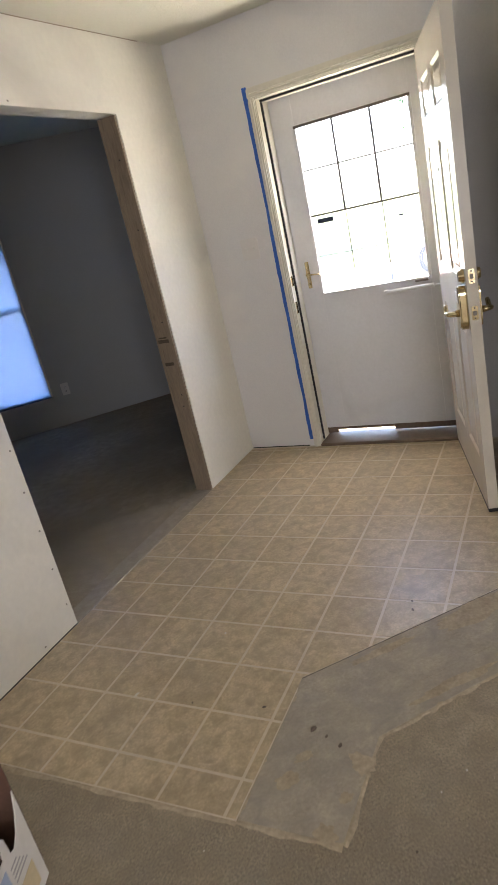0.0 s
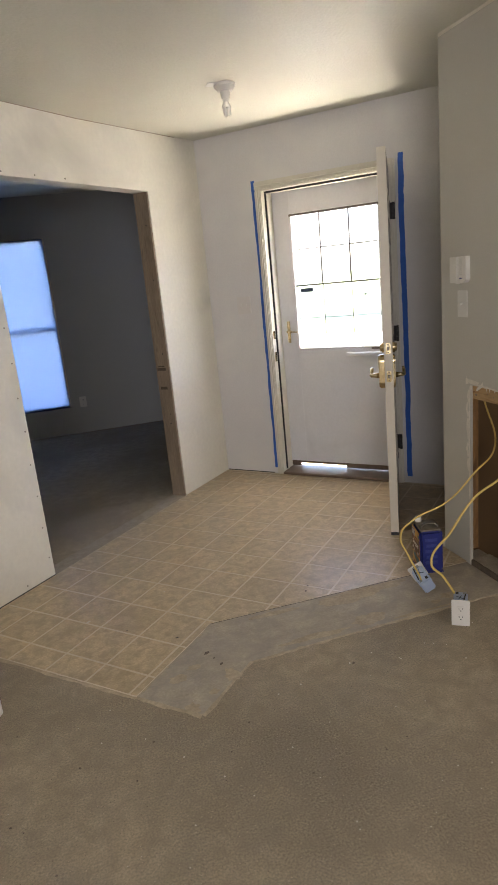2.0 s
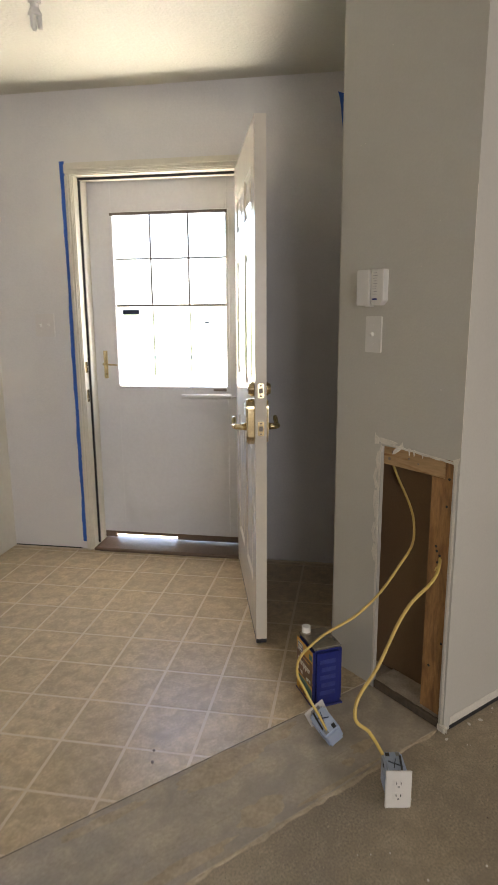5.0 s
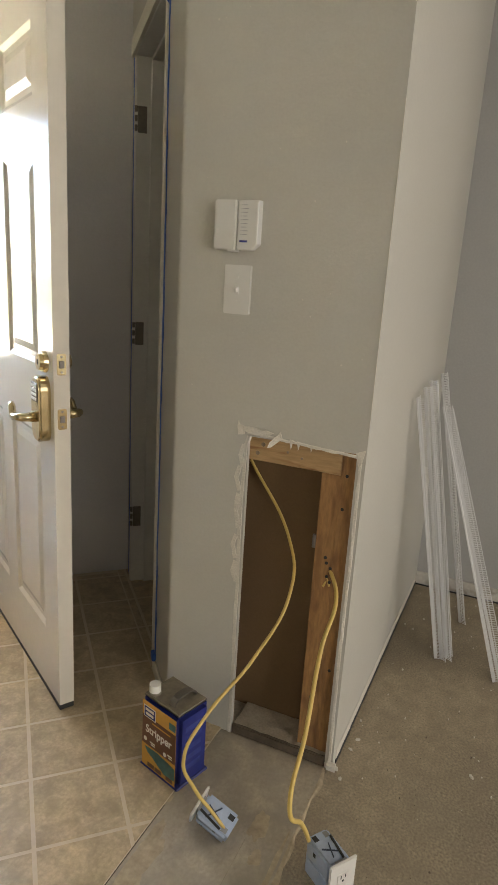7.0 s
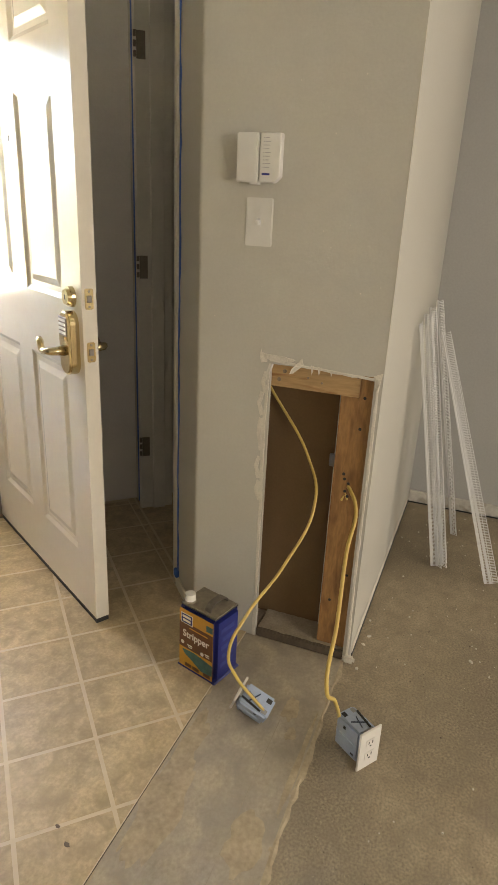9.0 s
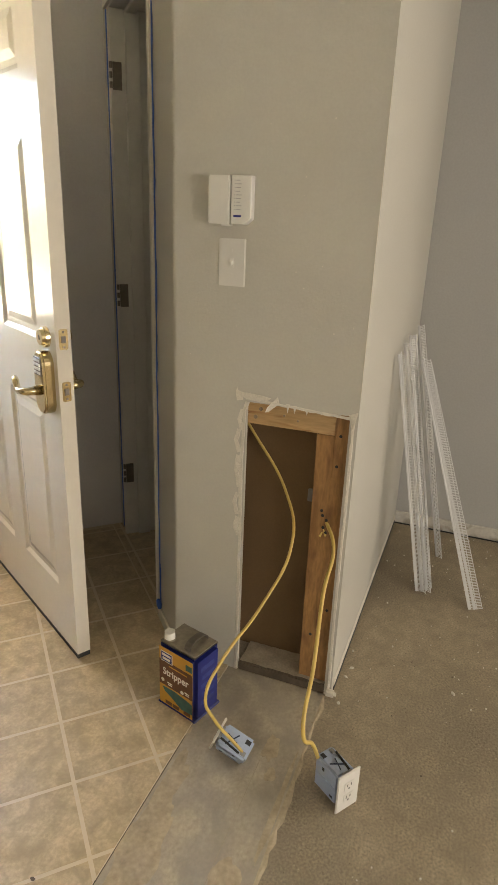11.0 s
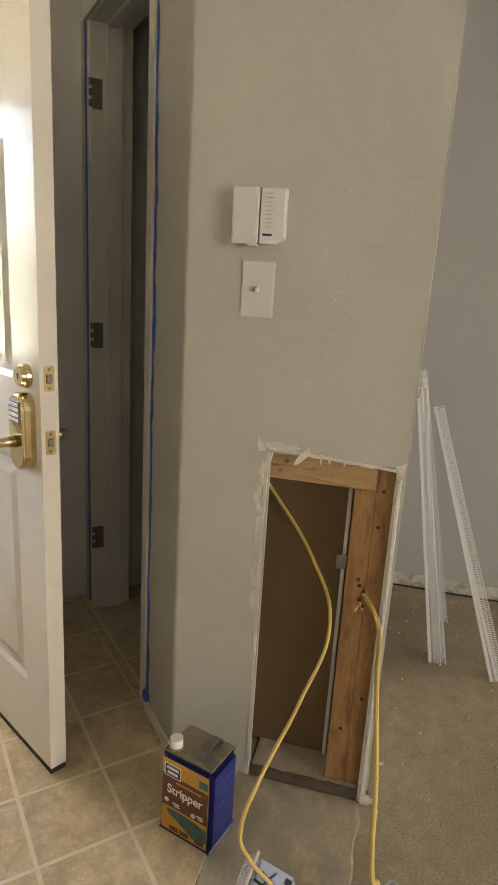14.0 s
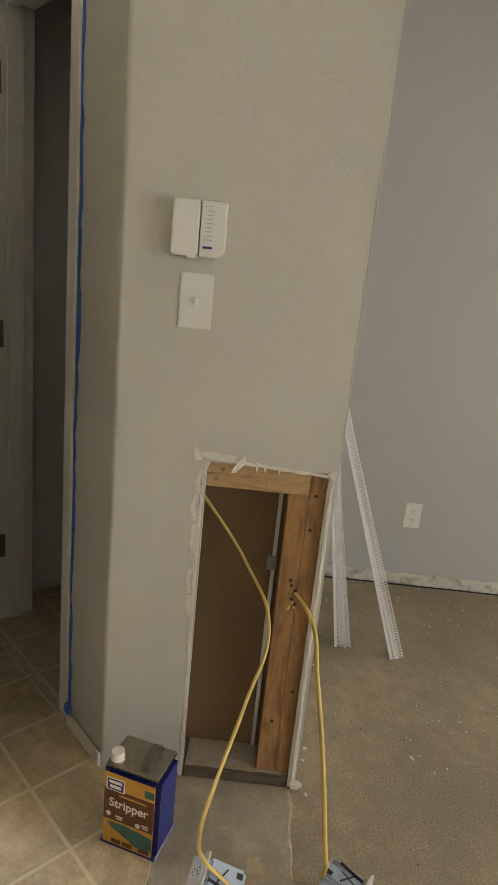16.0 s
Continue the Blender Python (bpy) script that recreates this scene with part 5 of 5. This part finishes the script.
for (x0, y0), (x1, y1) in list(zip(path, path[1:])) + list(zip(seam, seam[1:])):
    n = max(2, int(math.hypot(x1 - x0, y1 - y0) / 0.03))
    nx, ny = -(y1 - y0) / math.hypot(x1 - x0, y1 - y0), (x1 - x0) / math.hypot(x1 - x0, y1 - y0)
    prev = None
    for i in range(n + 1):
        t = i / n
        w, h, j = rnd.uniform(0.005, 0.016), rnd.uniform(0.0008, 0.0036), rnd.uniform(-0.003, 0.003)
        cx, cy = x0 + (x1 - x0) * t + nx * j, y0 + (y1 - y0) * t + ny * j
        row = [ridge.verts.new((cx + nx * s * w, cy + ny * s * w, z)) for s, z in ((-1, 0.0), (-0.4, h), (0.4, h), (1, 0.0))]
        if prev:
            for a in range(3):
                ridge.faces.new((prev[a], row[a], row[a + 1], prev[a + 1]))
        prev = row
bmesh.ops.recalc_face_normals(ridge, faces=ridge.faces)
structure("glue_ridge", ridge, GLUE, "thin pale ridge of old glue along the floor patch", "floor patch")

# shadow line at the vinyl's step, laid in as a dark strip
structure("vinyl_gap", block(0.565, 1.60, 1.9378, 1.9399, 0.0030, 0.0044), DARKWOOD, "thin dark strip painting the shadow line along the cut vinyl edge", "floor patch")
structure("floor_score", block(0.80, 1.62, 1.6995, 1.7010, 0.003, 0.0033), DUST, "faint scored line in the bare concrete", "floor patch", pose(0, 0, 0, 0, 0, 0.4))


def patch(cx, cy, rx, ry, seed, z=0.0031, h=0.0008):
    """An uneven thin smear on the floor."""
    rnd = random.Random(seed)
    bm = bmesh.new()
    n = 34
    ring = []
    for k in range(n):
        a = 2 * math.pi * k / n
        q = 1 + 0.45 * noise.noise(Vector((math.cos(a) * 1.8 + seed, math.sin(a) * 1.8, seed * 2.3))) + rnd.uniform(-0.10, 0.10)
        ring.append((cx + rx * q * math.cos(a), cy + ry * q * math.sin(a)))
    return prism(bm, ring, z, z + h)


for cx, cy, rx, ry, seed in ((1.235, 1.668, 0.070, 0.040, 1), (1.245, 1.880, 0.16, 0.050, 6), (1.45, 1.905, 0.10, 0.028, 7), (1.568, 1.668, 0.022, 0.016, 8), (1.655, 1.694, 0.045, 0.022, 9), (1.50, 1.622, 0.16, 0.008, 10),
                           (0.356, 1.593, 0.032, 0.026, 11), (0.56, 1.535, 0.030, 0.045, 12), (0.374, 1.394, 0.026, 0.034, 13), (0.43, 1.64, 0.03, 0.018, 14), (0.95, 1.64, 0.16, 0.020, 15), (1.45, 1.622, 0.10, 0.009, 2), (0.86, 1.90, 0.12, 0.018, 3), (1.25, 1.915, 0.16, 0.013, 4), (0.47, 1.46, 0.020, 0.015, 5)):
    structure("glue_patch", patch(cx, cy, rx, ry, seed, 0.0031 + 0.00013 * seed, 0.0005), GLUE, "thin tan smear of old glue on bare concrete", "floor patch")
structure("opening_strip", block(-2.19, -2.086, 1.92, 3.22, 0.0, 0.0035, bevel=0.001), DUST, "dusty grey strip of bare floor under the wide opening", "floor patch", E)
rnd = random.Random(31)
fleck_v, fleck_f = [], []
for _ in range(26):
    y, z, s = rnd.uniform(1.62, 2.09), rnd.uniform(1.0, 2.4), rnd.uniform(0.0008, 0.0024)
    b = len(fleck_v)
    fleck_v.extend([(HOLE_X - 0.0006, y - s, z - s * 0.5), (HOLE_X - 0.0006, y + s * 0.6, z - s), (HOLE_X - 0.0010, y + s, z + s * 0.7), (HOLE_X - 0.0006, y - s * 0.4, z + s)])
    fleck_f.append((b, b + 1, b + 2, b + 3))
me = bpy.data.meshes.new("paint_flecks")
me.from_pydata(fleck_v, [], fleck_f)
me.materials.append(CHIP)
tagged(new("paint_flecks", me), "tiny white paint flecks spattered on the greige wall", "paint", kind="stuff")
structure("worn_corner", block(HOLE_X - 0.0012, HOLE_X + 0.001, RIGHT_Y - 0.0008, RIGHT_Y + 0.0006, 0.97, 1.72, bevel=0.0004), GYPSUM, "worn white edge of the drywall corner", "trim")

PITCH = 0.2222
TU, TV = -0.338, 2.462
# the cut edge of the vinyl, in the entry's own directions, as half planes a*u + b*v <= c
VOUT = [(-2.083, 1.212), (-0.968, 1.228), (-0.968, 1.712), ((0.557 - 1.94) / R2, (0.557 + 1.94) / R2), ((HOLE_X - 1.94) / R2, (HOLE_X + 1.94) / R2),
        (CLOSET_U, 2.87), (CLOSET_U, 3.10), (0.55, 3.10), (0.55, 3.855), (-0.65, 3.855), (-0.65, 3.833), (-1.54, 3.833), (-1.54, 3.855), (-2.083, 3.855)]
vinyl = structure("vinyl_floor", prism(bmesh.new(), VOUT, 0.0012, 0.0042), GROUT, "worn beige sheet vinyl with a square tile pattern", "vinyl floor", E)


def inside_clip(poly, a, b):
    """Cuts a convex polygon by the line a-b, keeping its left."""
    out = []
    side_ = lambda p: (b[0] - a[0]) * (p[1] - a[1]) - (b[1] - a[1]) * (p[0] - a[0])
    for i, p in enumerate(poly):
        q = poly[(i + 1) % len(poly)]
        sp, sq = side_(p), side_(q)
        if sp >= 0:
            out.append(p)
        if (sp > 0) != (sq > 0) and abs(sp - sq) > 1e-9:
            t = sp / (sp - sq)
            out.append((p[0] + t * (q[0] - p[0]), p[1] + t * (q[1] - p[1])))
    return out


# convex pieces that make up the vinyl
REGIONS = [[(-2.08, 1.215), (-0.971, 1.231), (-0.971, 1.776), (-2.08, 1.776)],
           [(-2.08, 1.776), (-0.971, 1.776), (-0.153, 2.594), (-0.153, 3.83), (-2.08, 3.83)],
           [(-0.153, 2.594), (-0.012, 2.735), (-0.153, 2.87)],
           [(-0.147, 3.12), (0.54, 3.12), (0.54, 3.85), (-0.147, 3.85)]]
full = None
G = 0.0052
for i in range(-9, 5):
    for j in range(-7, 8):
        u0, v0 = TU + i * PITCH, TV + j * PITCH
        square = [(u0 + G, v0 + G), (u0 + PITCH - G, v0 + G), (u0 + PITCH - G, v0 + PITCH - G), (u0 + G, v0 + PITCH - G)]
        for region in REGIONS:
            poly = square
            for a, b in zip(region, region[1:] + region[:1]):
                poly = inside_clip(poly, a, b)
                if len(poly) < 3:
                    break
            if len(poly) < 3:
                continue
            area = abs(sum(p[0] * q[1] - p[1] * q[0] for p, q in zip(poly, poly[1:] + poly[:1]))) / 2
            if area < 0.0004:
                continue
            if abs(area - (PITCH - 2 * G) ** 2) < 1e-7:
                if full is None:
                    s = PITCH / 2 - G
                    full = mesh_of("tile", prism(bmesh.new(), [(-s, -s), (s, -s), (s, s), (-s, s)], 0.0043, 0.0050), VINYL)
                t = new("tile", full)
                t.matrix_basis = pose(u0 + PITCH / 2, v0 + PITCH / 2, 0)
            else:
                t = new("tile", mesh_of("tile", prism(bmesh.new(), poly, 0.0043, 0.0050), VINYL))
            t.parent = vinyl
